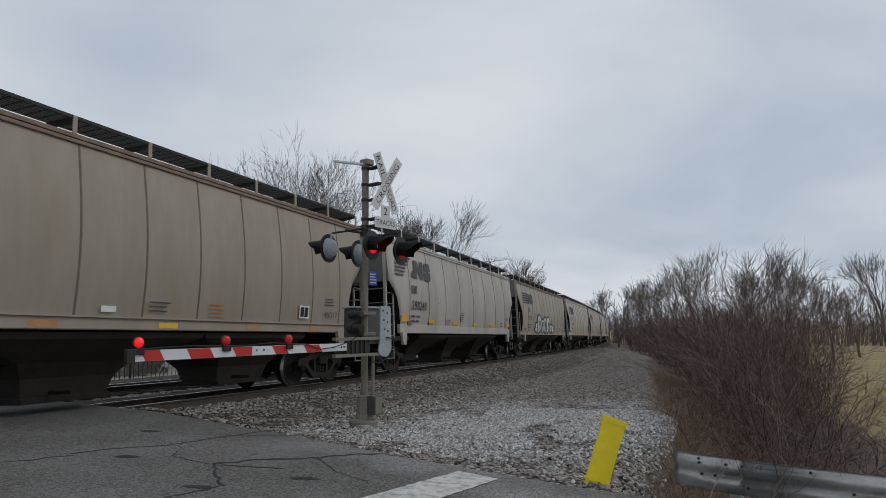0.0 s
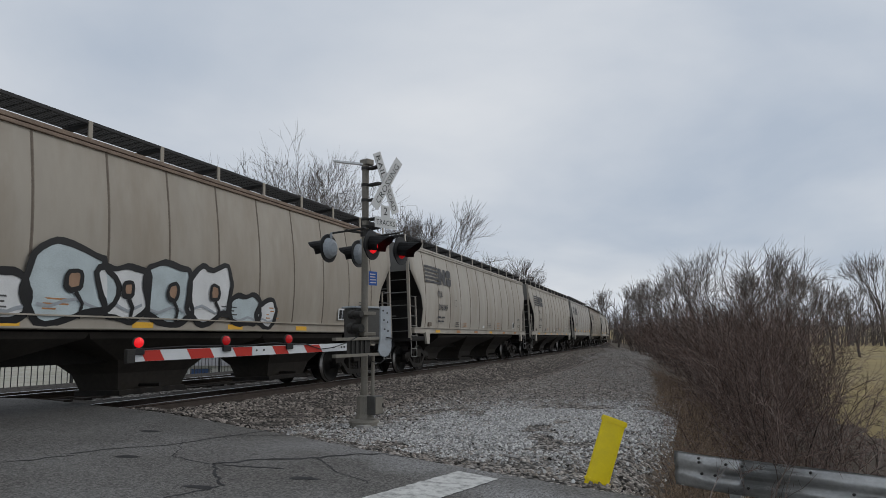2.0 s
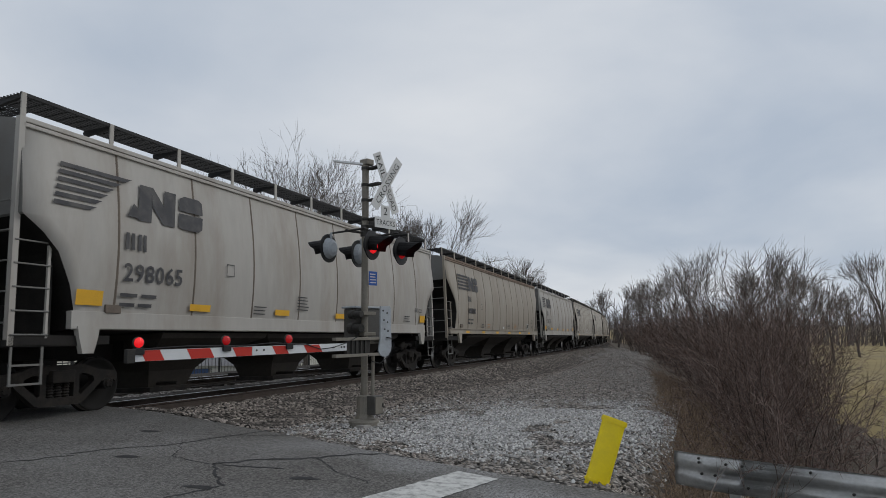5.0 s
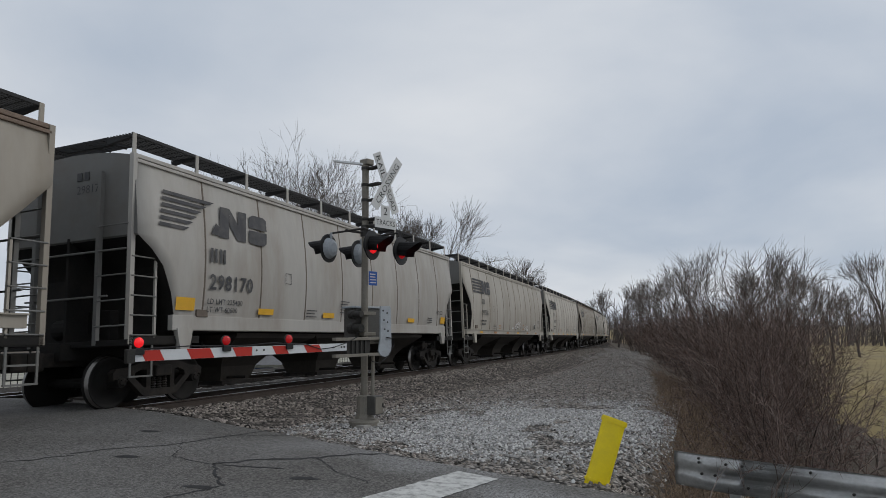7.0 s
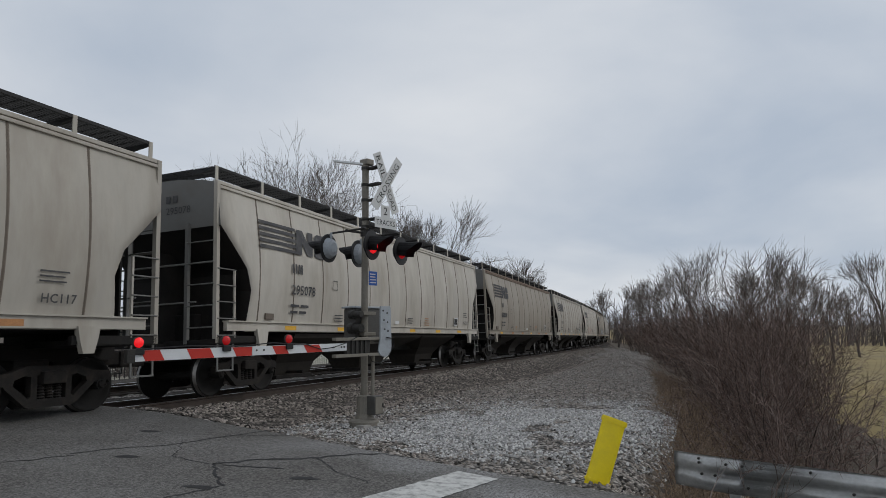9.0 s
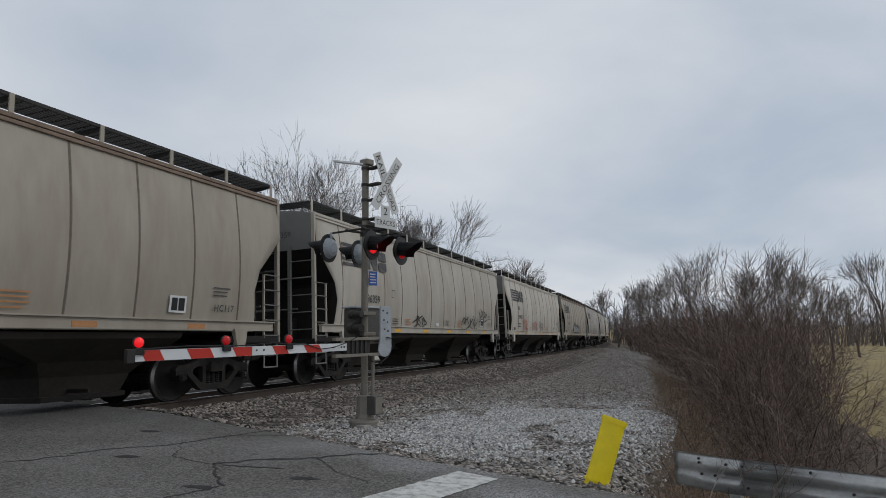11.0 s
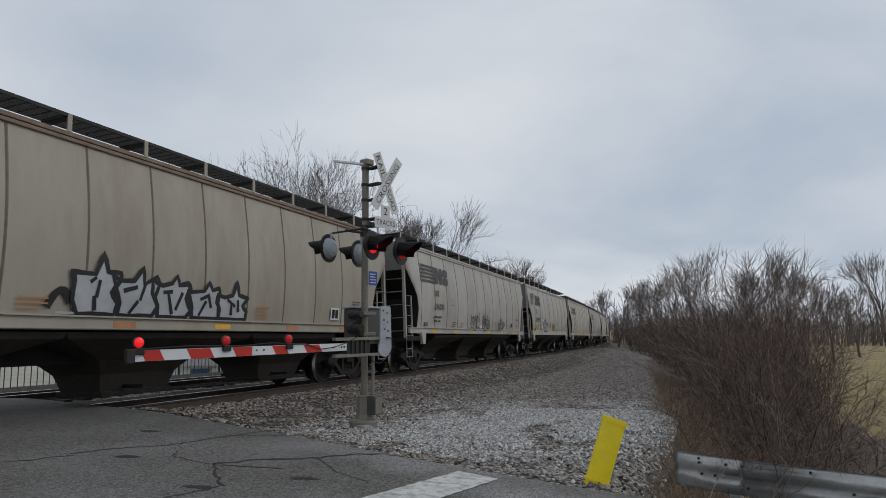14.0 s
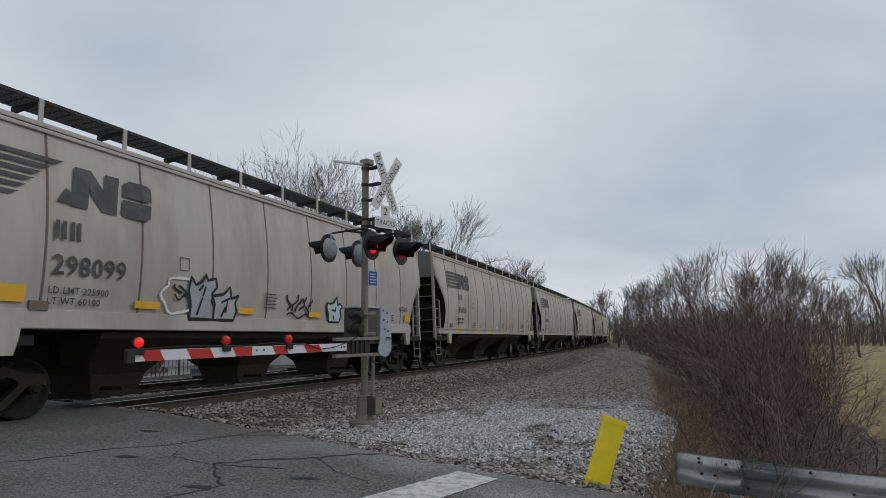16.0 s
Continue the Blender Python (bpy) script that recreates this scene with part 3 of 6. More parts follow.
# ---------------------------------------------------------------- stones
def stones(name, n, place, size, material, label):
    base = [(1, 0, -.3), (.3, .9, -.4), (-.8, .6, -.3), (-.8, -.6, -.4), (.3, -.9, -.3), (.55, .2, .6), (-.35, .5, .65), (-.3, -.5, .55)]
    fc = [(0, 1, 5), (1, 6, 5), (1, 2, 6), (2, 3, 7), (2, 7, 6), (3, 4, 7), (4, 0, 5), (4, 5, 7), (5, 6, 7)]
    vs, fs = [], []
    rnd = random.Random(5)
    for _ in range(n):
        p_ = place(rnd)
        if p_ is None:
            continue
        x, y = p_
        sz = size * rnd.uniform(0.55, 1.5)
        z = ground_z(x, y) + rough(x, y, 0.04, 2.0) + 0.01 + sz * 0.2
        a, b = rnd.uniform(0, 6.28), rnd.uniform(0.5, 0.95)
        ca, sa = math.cos(a) * sz, math.sin(a) * sz
        tx, ty = rnd.uniform(-.4, .4), rnd.uniform(-.4, .4)
        k = len(vs)
        for vx, vy, vz in base:
            j = rnd.uniform(0.75, 1.2)
            vx, vy, vz = vx * j, vy * b * j, vz * j
            vs.append((x + vx * ca - vy * sa, y + vx * sa + vy * ca, z + (vz * 0.8 + tx * vx + ty * vy) * sz))
        fs += [tuple(i + k for i in f_) for f_ in fc]
    return tagged(part(name, (vs, fs), material), label, "stones", kind="stuff")


def off_road(x, y):
    return Vector((x, y)).dot(ROAD_N) - EDGE > 0.06 + 0.25 * noise.noise((x * 2, y * 2, 1))


def ballast_place(rnd):
    s = 3.0 + 80 * rnd.random() ** 1.7
    c, d, n = track_at(s)
    q = c + n * rnd.uniform(0.9, 4.0)
    return (q.x, q.y) if off_road(q.x, q.y) else None


def strip_place(rnd):
    s = 2.0 + 60 * rnd.random() ** 1.8
    c, d, n = track_at(s)
    q = c + n * rnd.uniform(3.2, verge_line(s) + 0.5)
    return (q.x, q.y) if off_road(q.x, q.y) else None


def pale_place(rnd):
    # a long heap that starts by the signal and thins out along the strip
    a, b = rnd.gauss(0, 0.5), rnd.gauss(0, 0.5)
    x, y = 1.5 + 5.2 * a * 0.62 - 2.5 * b * 0.78, 12.2 + 5.2 * a * 0.78 + 2.5 * b * 0.62
    s, lat = s_lat(x, y)
    if lat < 2.9 or lat > verge_line(s) + 0.5 or (-2.2 < x < 1.0 and Vector((x, y)).dot(ROAD_N) - EDGE < 0.75) or noise.noise((x * 0.9, y * 0.6, 2.2)) + 0.5 * noise.noise((x * 2.5, y * 2.5, 8)) < -0.28:
        return None
    return (x, y) if off_road(x, y) else None


def near_place(rnd):
    q = ROAD_D * rnd.uniform(-8.5, 0.8) + ROAD_N * (EDGE + rnd.uniform(0.0, 2.4))
    s, lat = s_lat(q.x, q.y)
    return (q.x, q.y) if 2.0 < lat < verge_line(s) + 0.4 and off_road(q.x, q.y) else None


def crumb_place(rnd):
    q = ROAD_D * rnd.uniform(-8.0, 1.5) + ROAD_N * (EDGE + abs(rnd.gauss(0, 0.42)) - 0.12)
    s, lat = s_lat(q.x, q.y)
    return (q.x, q.y) if 2.2 < lat < verge_line(s) + 0.3 else None


stones("ballast_stones", 52000, ballast_place, 0.036, M["stone_dark"], "loose grey brown ballast stones on the track shoulder")
stones("strip_stones", 24000, strip_place, 0.023, M["stone_dark"], "mixed grey gravel on the access strip")
stones("pale_stones", 32000, pale_place, 0.024, M["stone_light"], "pale limestone gravel spread by the crossing")
stones("edge_stones", 8000, near_place, 0.028, M["stone_dark"], "brown and grey stones along the road edge")
stones("asphalt_crumbs", 26000, crumb_place, 0.022, M["stone_crumb"], "dark crumbs of broken asphalt at the road edge")


# ---------------------------------------------------------------- covered hopper cars
LEN = {"A": (18.98, 17.5), "B": (17.55, 16.1)}     # coupled length, body length
Z_SILL, Z_EAVE = 1.36, 4.43


def half_w(z):
    t = (z - Z_SILL) / (Z_EAVE - Z_SILL)
    return 1.47 + 0.135 * math.sin(math.pi * min(1, max(0, t)) ** 0.9) + 0.03 * (1 - t)


def end_in(z, kind):
    pts = [(1.2, 0.93), (1.64, 0.95), (2.21, 1.02), (2.67, 0.86), (3.08, 0.45), (3.30, 0.24), (3.50, 0.05), (4.6, 0.05)] if kind == "A" else \
          [(1.2, 1.02), (1.64, 1.0), (2.0, 0.89), (2.49, 0.65), (2.76, 0.38), (2.97, 0.08), (3.0, 0.05), (4.6, 0.05)]
    for (a, p_), (b, q) in zip(pts, pts[1:]):
        if z <= b:
            return p_ + (q - p_) * (z - a) / (b - a)
    return pts[-1][1]


def seam_x(kind):
    lb = LEN[kind][1]
    if kind == "A":
        return [-lb / 2 + 1.31 + 1.333 * i for i in range(12)]
    return [-lb / 2 + 1.74 + 1.80 * i for i in range(8)]


def hopper_body(kind):
    """Bulging closed hull: side sheets, cut-back ends, arched roof."""
    lb = LEN[kind][1]
    zs = [1.33, 1.40, 1.64, 2.0, 2.21, 2.49, 2.67, 2.76, 2.97, 3.0, 3.3, 3.5, 3.7, 4.1, 4.36] if kind == "B" else [1.33, 1.40, 1.64, 2.0, 2.21, 2.45, 2.67, 2.88, 3.08, 3.30, 3.5, 3.7, 4.1, 4.36]
    sx = seam_x(kind)
    bm = B()
    rings = []
    for z in zs:
        e = end_in(z, kind)
        x0, x1 = -lb / 2 + e, lb / 2 - e
        xs = [x0]
        marks = [x for x in sx if x0 + 0.2 < x < x1 - 0.2]
        ends = [x0] + marks + [x1]
        for a, b in zip(ends, ends[1:]):
            xs += [a + (b - a) * k / 4 for k in (1, 2, 3, 4)]
        # one count of columns for all heights
        n = 4 * (len(sx) + 1)
        while len(xs) < n + 1:
            xs.insert(0, x0)
        t = (z - 1.36) / 3
        puff = 0.028 * math.sin(math.pi * min(1, max(0, t)))
        near, far = [], []
        for k, x in enumerate(xs):
            ph = (k % 4) / 4
            w = half_w(z) + puff * (math.sin(math.pi * ph) ** 0.7 if ph else 0)
            near.append(bm.verts.new((x, -w, z)))
            far.append(bm.verts.new((x, w, z)))
        rings.append((near, far))
    for (n0, f0), (n1, f1) in zip(rings, rings[1:]):
        z = (n0[0].co.z + n1[0].co.z) / 2
        for k in range(len(n0) - 1):
            if (n0[k].co - n0[k + 1].co).length > 1e-5 or (n1[k].co - n1[k + 1].co).length > 1e-5:
                bm.faces.new((n0[k], n0[k + 1], n1[k + 1], n1[k])).smooth = True
                bm.faces.new((f0[k + 1], f0[k], f1[k], f1[k + 1])).smooth = True
        # cut-back sheets take the underframe colour, the recess shade painted in
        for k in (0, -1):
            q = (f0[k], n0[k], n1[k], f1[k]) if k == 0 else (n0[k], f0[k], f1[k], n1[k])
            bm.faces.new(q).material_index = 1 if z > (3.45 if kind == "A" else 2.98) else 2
    n1, f1 = rings[-1]
    roof = []
    for y, z in ((-1.42, 4.44), (-1.0, 4.53), (-0.5, 4.59), (0, 4.61), (0.5, 4.59), (1.0, 4.53), (1.42, 4.44)):
        roof.append((bm.verts.new((n1[0].co.x, y, z)), bm.verts.new((n1[-1].co.x, y, z))))
    for a, b in zip(roof, roof[1:]):
        bm.faces.new((a[0], a[1], b[1], b[0])).smooth = True
    bm.faces.new((roof[0][0], roof[0][1], n1[-1], n1[0]))
    bm.faces.new((roof[-1][1], roof[-1][0], f1[0], f1[-1]))
    bm.faces.new([f1[0], n1[0]] + [r[0] for r in roof]).material_index = 1
    bm.faces.new([n1[-1], f1[-1]] + [r[1] for r in roof[::-1]]).material_index = 1
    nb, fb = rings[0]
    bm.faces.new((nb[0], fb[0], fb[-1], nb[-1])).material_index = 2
    bmesh.ops.remove_doubles(bm, verts=bm.verts, dist=1e-5)
    bmesh.ops.recalc_face_normals(bm, faces=bm.faces)
    return bm


def strip_on_side(bm, x, z0, z1, w, side, off, n=9):
    prev = None
    for k in range(n + 1):
        z = z0 + (z1 - z0) * k / n
        y = side * (half_w(z) + off)
        cur = (bm.verts.new((x - w / 2, y, z)), bm.verts.new((x, y + side * 0.012, z)), bm.verts.new((x + w / 2, y, z)))
        if prev:
            for i in (0, 1):
                f_ = bm.faces.new((prev[i], prev[i + 1], cur[i + 1], cur[i]))
        prev = cur


def wheelset():
    bm = B()
    prof = [(0.09, 0.62), (0.36, 0.64), (0.40, 0.66), (0.445, 0.66), (0.485, 0.668), (0.485, 0.695), (0.458, 0.705), (0.452, 0.79), (0.435, 0.795), (0.40, 0.79), (0.37, 0.74), (0.16, 0.71), (0.12, 0.80), (0.085, 0.80)]
    for sgn in (-1, 1):
        n = 28
        rings = [[bm.verts.new((r * math.cos(6.28319 * k / n), sgn * y, r * math.sin(6.28319 * k / n))) for k in range(n)] for r, y in prof]
        for i in range(len(rings) - 1):
            for k in range(n):
                f_ = bm.faces.new((rings[i][k], rings[i][(k + 1) % n], rings[i + 1][(k + 1) % n], rings[i + 1][k]))
                f_.material_index = 1 if i == 6 else 0
                f_.smooth = True
        # bearing cap with its bolts
        tube(bm, (0, sgn * 0.8, 0), (0, sgn * 1.07, 0), 0.095, n=14)
        tube(bm, (0, sgn * 1.07, 0), (0, sgn * 1.10, 0), 0.075, 0.06, n=14, mi=2)
        for a in range(3):
            c, s_ = math.cos(a * 2.094 + .5) * 0.05, math.sin(a * 2.094 + .5) * 0.05
            tube(bm, (c, sgn * 1.09, s_), (c, sgn * 1.125, s_), 0.016, n=6, mi=2)
    tube(bm, (0, -0.7, 0), (0, 0.7, 0), 0.085, n=12)
    bmesh.ops.recalc_face_normals(bm, faces=bm.faces)
    return bm


def side_frame():
    """Cast side frame: arched top chord, sloped tension members, open window for the springs."""
    bm = B()
    outer = [(-1.08, 0.62), (-1.02, 0.68), (-0.72, 0.70), (-0.42, 0.80), (0.42, 0.80), (0.72, 0.70), (1.02, 0.68), (1.08, 0.62), (1.06, 0.48), (0.98, 0.56), (0.80, 0.56), (0.74, 0.48), (0.42, 0.20), (0.34, 0.17), (-0.34, 0.17), (-0.42, 0.20), (-0.74, 0.48), (-0.80, 0.56), (-0.98, 0.56), (-1.06, 0.48)]
    holes = [[(-0.24, 0.30), (0.24, 0.30), (0.24, 0.66), (-0.24, 0.66)], [(-0.62, 0.52), (-0.38, 0.32), (-0.34, 0.34), (-0.34, 0.64), (-0.44, 0.66), (-0.60, 0.60)], [(0.62, 0.52), (0.60, 0.60), (0.44, 0.66), (0.34, 0.64), (0.34, 0.34), (0.38, 0.32)]]
    loops = []
    for pts in [outer] + holes:
        vs = [bm.verts.new((a, 0, b)) for a, b in pts]
        loops += [bm.edges.new((vs[i], vs[(i + 1) % len(vs)])) for i in range(len(vs))]
    bmesh.ops.triangle_fill(bm, use_beauty=True, use_dissolve=False, edges=loops)
    g = bmesh.ops.extrude_face_region(bm, geom=bm.faces[:])
    bmesh.ops.translate(bm, verts=[v for v in g["geom"] if isinstance(v, bmesh.types.BMVert)], vec=(0, 0.13, 0))
    bmesh.ops.recalc_face_normals(bm, faces=bm.faces)
    return bm


def spring():
    """A coil seen as a ribbed column, one closed skin."""
    bm = B()
    n = 10
    rings = []
    for k in range(13):
        r, z = (0.064 if k % 2 else 0.044), 0.30 + k * 0.0215
        rings.append([bm.verts.new((r * math.cos(6.28319 * a / n), r * math.sin(6.28319 * a / n), z)) for a in range(n)])
    for r0, r1 in zip(rings, rings[1:]):
        for a in range(n):
            bm.faces.new((r0[a], r0[(a + 1) % n], r1[(a + 1) % n], r1[a]))
    bm.faces.new(rings[0][::-1])
    bm.faces.new(rings[-1])
    return bm


def hopper_car(kind, paint):
    L_, lb = LEN[kind]
    car = empty("hopper_car", "grey covered grain hopper freight car on steel rails", "freight car", "cars of the train")
    h = lb / 2
    ZB = 4.80 if kind == "A" else 4.87
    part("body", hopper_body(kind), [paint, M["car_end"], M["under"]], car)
    # seams between the side sheets
    bm = B()
    strip_on_side(bm, 0, 1.56, 4.32, 0.05, -1, 0.002)
    s0 = part("seam", bm, M["seam"], car)
    for i, x in enumerate(seam_x(kind)):
        if i == 0:
            s0.matrix_basis = pose(x, 0, 0)
        else:
            share(s0, pose(x, 0, 0), car)
        share(s0, pose(x, 0, 0, 0, 0, 180), car)
    # eave rails and side sills
    for sg in (-1, 1):
        bm = B()
        box(bm, -h + 0.05, h - 0.05, sg * 1.44, sg * 1.53, 4.30, 4.36, 0.01)
        box(bm, -h + 0.05, h - 0.05, sg * 1.40, sg * 1.51, 4.385, 4.46, 0.01)
        part("eave_rail", bm, M["rust"] if paint in (CARPAINT[1], CARPAINT[3]) else paint, car)
        bm = B()
        if kind == "A":
            box(bm, -h + 0.3, h - 0.3, sg * 1.46, sg * 1.555, 1.34, 1.53, 0.008)
            box(bm, -h + 0.3, h - 0.3, sg * 1.44, sg * 1.60, 1.525, 1.55)
        else:
            box(bm, -h + 0.95, h - 0.95, sg * 1.46, sg * 1.575, 1.34, 1.62, 0.008)
        part("side_sill", bm, paint, car)
    # running boards on brackets, with cross walks at the ends
    for sg in (-1, 1):
        bm = B()
        for k in range(9):
            y = sg * (1.36 - k * 0.072)
            box(bm, -h + 0.1, h - 0.1, y - 0.009, y + 0.009, ZB - 0.03, ZB)
        for k in range(int(lb / 0.2)):
            x = -h + 0.15 + k * 0.2
            box(bm, x - 0.006, x + 0.006, sg * 0.78, sg * 1.36, ZB - 0.028, ZB - 0.01)
        box(bm, -h + 0.1, h - 0.1, sg * 1.36, sg * 1.385, ZB - 0.05, ZB + 0.005)
        part("running_board", bm, M["board"], car)
    for ex in (-1, 1):
        bm = B()
        for y in (-0.6, -0.2, 0.2, 0.6):
            box(bm, ex * (h - 0.1), ex * (h - 0.7), y - 0.01, y + 0.01, ZB - 0.045, ZB - 0.03)
        box(bm, ex * (h - 0.40), ex * (h - 0.43), -0.62, 0.62, ZB - 0.044, ZB - 0.031)
        ew = part("end_walk", bm, M["board"], car)
        bm = B()
        box(bm, -0.009, 0.009, -0.78, 0.78, ZB - 0.03, ZB)
        slat = None
        for k in range(9):
            at = pose(ex * (h - 0.12 - k * 0.07), 0, 0)
            if slat is None:
                slat = part("slat", bm, M["board"], ew)
                slat.matrix_basis = at
            else:
                share(slat, at, ew)
    npost = 12 if kind == "A" else 11
    bm = B()
    box(bm, -0.04, 0.04, -1.40, -1.375, 4.40, ZB, 0.004)
    post = part("walk_post", bm, paint, car, "pale steel post")
    bm = B()
    prism(bm, [(-1.37, ZB - 0.03), (-0.75, ZB - 0.03), (-0.75, ZB - 0.14), (-1.37, ZB - 0.07)], -0.025, 0.025, "x")
    brk = part("walk_bracket", bm, M["board"], car)
    for i in range(npost):
        x = -h + 0.14 + i * (lb - 0.28) / (npost - 1)
        for r in (0, 180):
            if i == 0 and r == 0:
                post.matrix_basis = brk.matrix_basis = pose(x, 0, 0)
            else:
                share(post, pose(x, 0, 0, 0, 0, r), car)
                share(brk, pose(x, 0, 0, 0, 0, r), car)
    bm = B()
    box(bm, -h + 0.9, h - 0.9, -0.36, 0.36, 4.60, 4.74, 0.04)
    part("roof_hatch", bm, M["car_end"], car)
    # hopper bays below the sill
    bays = 3
    pitch = 4.5 if kind == "A" else 3.95
    out = h - 2.95
    for i in range(bays):
        c = (i - 1) * pitch
        xa, xb = max(-out, c - pitch / 2), min(out, c + pitch / 2)
        bm = B()
        lv = []
        for z, hx, wy in ((1.30, 9.0, 1.44), (1.20, pitch / 2 - 0.05, 1.40), (0.84, pitch / 2 - 1.15, 0.80), (0.60, pitch / 2 - 1.36, 0.58), (0.30, pitch / 2 - 1.46, 0.48), (0.20, pitch / 2 - 1.46, 0.48)):
            lv.append([bm.verts.new(((min(xb + 0.005, c + hx) if sx_ > 0 else max(xa - 0.005, c - hx)), sy_ * wy, z)) for sx_, sy_ in ((-1, -1), (1, -1), (1, 1), (-1, 1))])
        for a, b in zip(lv, lv[1:]):
            for k in range(4):
                bm.faces.new((a[k], a[(k + 1) % 4], b[(k + 1) % 4], b[k]))
        bm.faces.new(lv[-1])
        bm.faces.new(lv[0])
        bmesh.ops.recalc_face_normals(bm, faces=bm.faces)
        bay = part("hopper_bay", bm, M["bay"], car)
        bm = B()
        box(bm, c - pitch / 2 + 1.42, c + pitch / 2 - 1.42, -0.56, 0.56, 0.20, 0.29, 0.01)
        tube(bm, (c - 0.3, -1.0, 0.36), (c - 0.3, 1.0, 0.36), 0.035)
        part("outlet_gate", bm, M["truck"], bay)
    # slope sheet and centre sill, underside shade put into their colour
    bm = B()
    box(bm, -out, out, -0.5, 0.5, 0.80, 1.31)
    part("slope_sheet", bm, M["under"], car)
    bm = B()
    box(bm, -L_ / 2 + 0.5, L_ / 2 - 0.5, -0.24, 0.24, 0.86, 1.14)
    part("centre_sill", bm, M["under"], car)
    # car ends
    wx = {"A": 0.74, "B": 0.34}[kind]
    for ex, rz in ((-1, 0), (1, 180)):
        R_ = pose(0, 0, 0, 0, 0, rz)
        def P(name, bm, m, label="", par=None):
            bmesh.ops.transform(bm, matrix=R_, verts=bm.verts)
            return part(name, bm, m, par or car, label)
        bm = B()
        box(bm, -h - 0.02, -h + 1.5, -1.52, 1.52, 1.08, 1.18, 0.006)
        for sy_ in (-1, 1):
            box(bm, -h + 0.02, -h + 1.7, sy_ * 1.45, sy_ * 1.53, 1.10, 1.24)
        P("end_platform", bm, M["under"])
        for sy_ in (-1, 1):
            bm = B()
            box(bm, -h + 0.0, -h + 0.09, sy_ * 1.44, sy_ * 1.53, 1.1, 4.45)
            P("corner_post", bm, paint)
            bm = B()
            box(bm, -h - 0.03, -h + 0.05, sy_ * 0.74, sy_ * 0.82, 1.1, 4.2 if kind == "B" else 3.6)
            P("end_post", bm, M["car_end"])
            bm = B()
            box(bm, -h + 0.56, -h + 0.60, sy_ * 1.49, sy_ * 1.53, 1.2, 2.62)
            lad = P("ladder_stile", bm, paint)
            for k in range(5):
                bm = B()
                z = 1.25 + k * 0.34
                tube(bm, (-h + 0.03, sy_ * 1.535, z), (-h + 0.60, sy_ * 1.535, z), 0.014, n=6)
                P("rung", bm, M["car_end"], par=lad)
            for k in range(5):
                bm = B()
                z = 1.42 + k * 0.44
                tube(bm, (-h - 0.03, sy_ * 0.78, z), (-h - 0.03, sy_ * 1.48, z), 0.014, n=6)
                P("end_rung", bm, M["car_end"])
            # stirrup step
            bm = B()
            for x in (0.08, 0.55):
                box(bm, -h + x - 0.018, -h + x + 0.018, sy_ * 1.49, sy_ * 1.51, 0.55, 1.12)
            for z in (0.55, 0.82):
                box(bm, -h + 0.06, -h + 0.57, sy_ * 1.485, sy_ * 1.515, z - 0.015, z + 0.015)
            P("step", bm, M["car_end"])
            # bolster plate with its gusset
            bm = B()
            xg = 1.45 if kind == "A" else 1.25
            prism(bm, [(-h + xg - 0.2, 1.38), (-h + xg + 0.2, 1.38), (-h + xg + 0.17, 1.2), (-h + xg + 0.1, 0.96), (-h + xg - 0.1, 0.96), (-h + xg - 0.17, 1.2)], sy_ * 1.5, sy_ * 1.60)
            P("bolster_plate", bm, paint)
        bm = B()
        tube(bm, (-h + 0.02, -1.0, 1.95), (-h + 0.02, 1.0, 1.95), 0.018, n=6)
        tube(bm, (-h + 0.02, -1.5, 2.75), (-h + 0.02, 1.5, 2.75), 0.02, n=6)
        P("handrail", bm, M["car_end"])
        # diagonal end slope sheet and stiffeners in the recess, whose shade is in their colour
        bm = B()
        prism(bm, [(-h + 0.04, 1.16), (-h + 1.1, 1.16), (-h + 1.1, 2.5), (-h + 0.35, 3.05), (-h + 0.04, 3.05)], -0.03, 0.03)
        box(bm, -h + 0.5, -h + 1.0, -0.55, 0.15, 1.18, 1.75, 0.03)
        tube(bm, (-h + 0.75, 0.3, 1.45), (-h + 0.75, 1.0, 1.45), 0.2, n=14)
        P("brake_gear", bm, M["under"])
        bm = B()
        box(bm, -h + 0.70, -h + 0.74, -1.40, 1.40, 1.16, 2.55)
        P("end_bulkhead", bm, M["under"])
        bm = B()
        box(bm, -L_ / 2 + 0.05, -h + 0.9, -0.11, 0.11, 0.76, 1.0, 0.02)
        box(bm, -L_ / 2 - 0.03, -L_ / 2 + 0.28, -0.19, 0.16, 0.70, 1.02, 0.05)
        P("coupler", bm, M["truck"])
        # truck
        tx = (-h + wx + 0.889)
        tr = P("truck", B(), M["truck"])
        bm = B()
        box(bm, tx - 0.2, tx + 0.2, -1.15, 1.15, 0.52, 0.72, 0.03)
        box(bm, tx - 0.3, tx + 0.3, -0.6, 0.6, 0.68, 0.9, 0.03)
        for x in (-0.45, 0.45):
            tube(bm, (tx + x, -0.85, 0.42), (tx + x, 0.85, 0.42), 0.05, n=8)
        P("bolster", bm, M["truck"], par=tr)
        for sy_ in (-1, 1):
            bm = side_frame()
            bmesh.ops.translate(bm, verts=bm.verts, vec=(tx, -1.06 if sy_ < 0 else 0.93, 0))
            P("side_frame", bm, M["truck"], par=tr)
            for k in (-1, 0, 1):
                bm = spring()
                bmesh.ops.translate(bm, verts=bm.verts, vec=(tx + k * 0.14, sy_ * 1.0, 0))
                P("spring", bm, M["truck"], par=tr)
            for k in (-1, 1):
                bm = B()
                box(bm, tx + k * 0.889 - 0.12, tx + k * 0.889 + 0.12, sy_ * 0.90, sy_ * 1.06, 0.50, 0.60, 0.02)
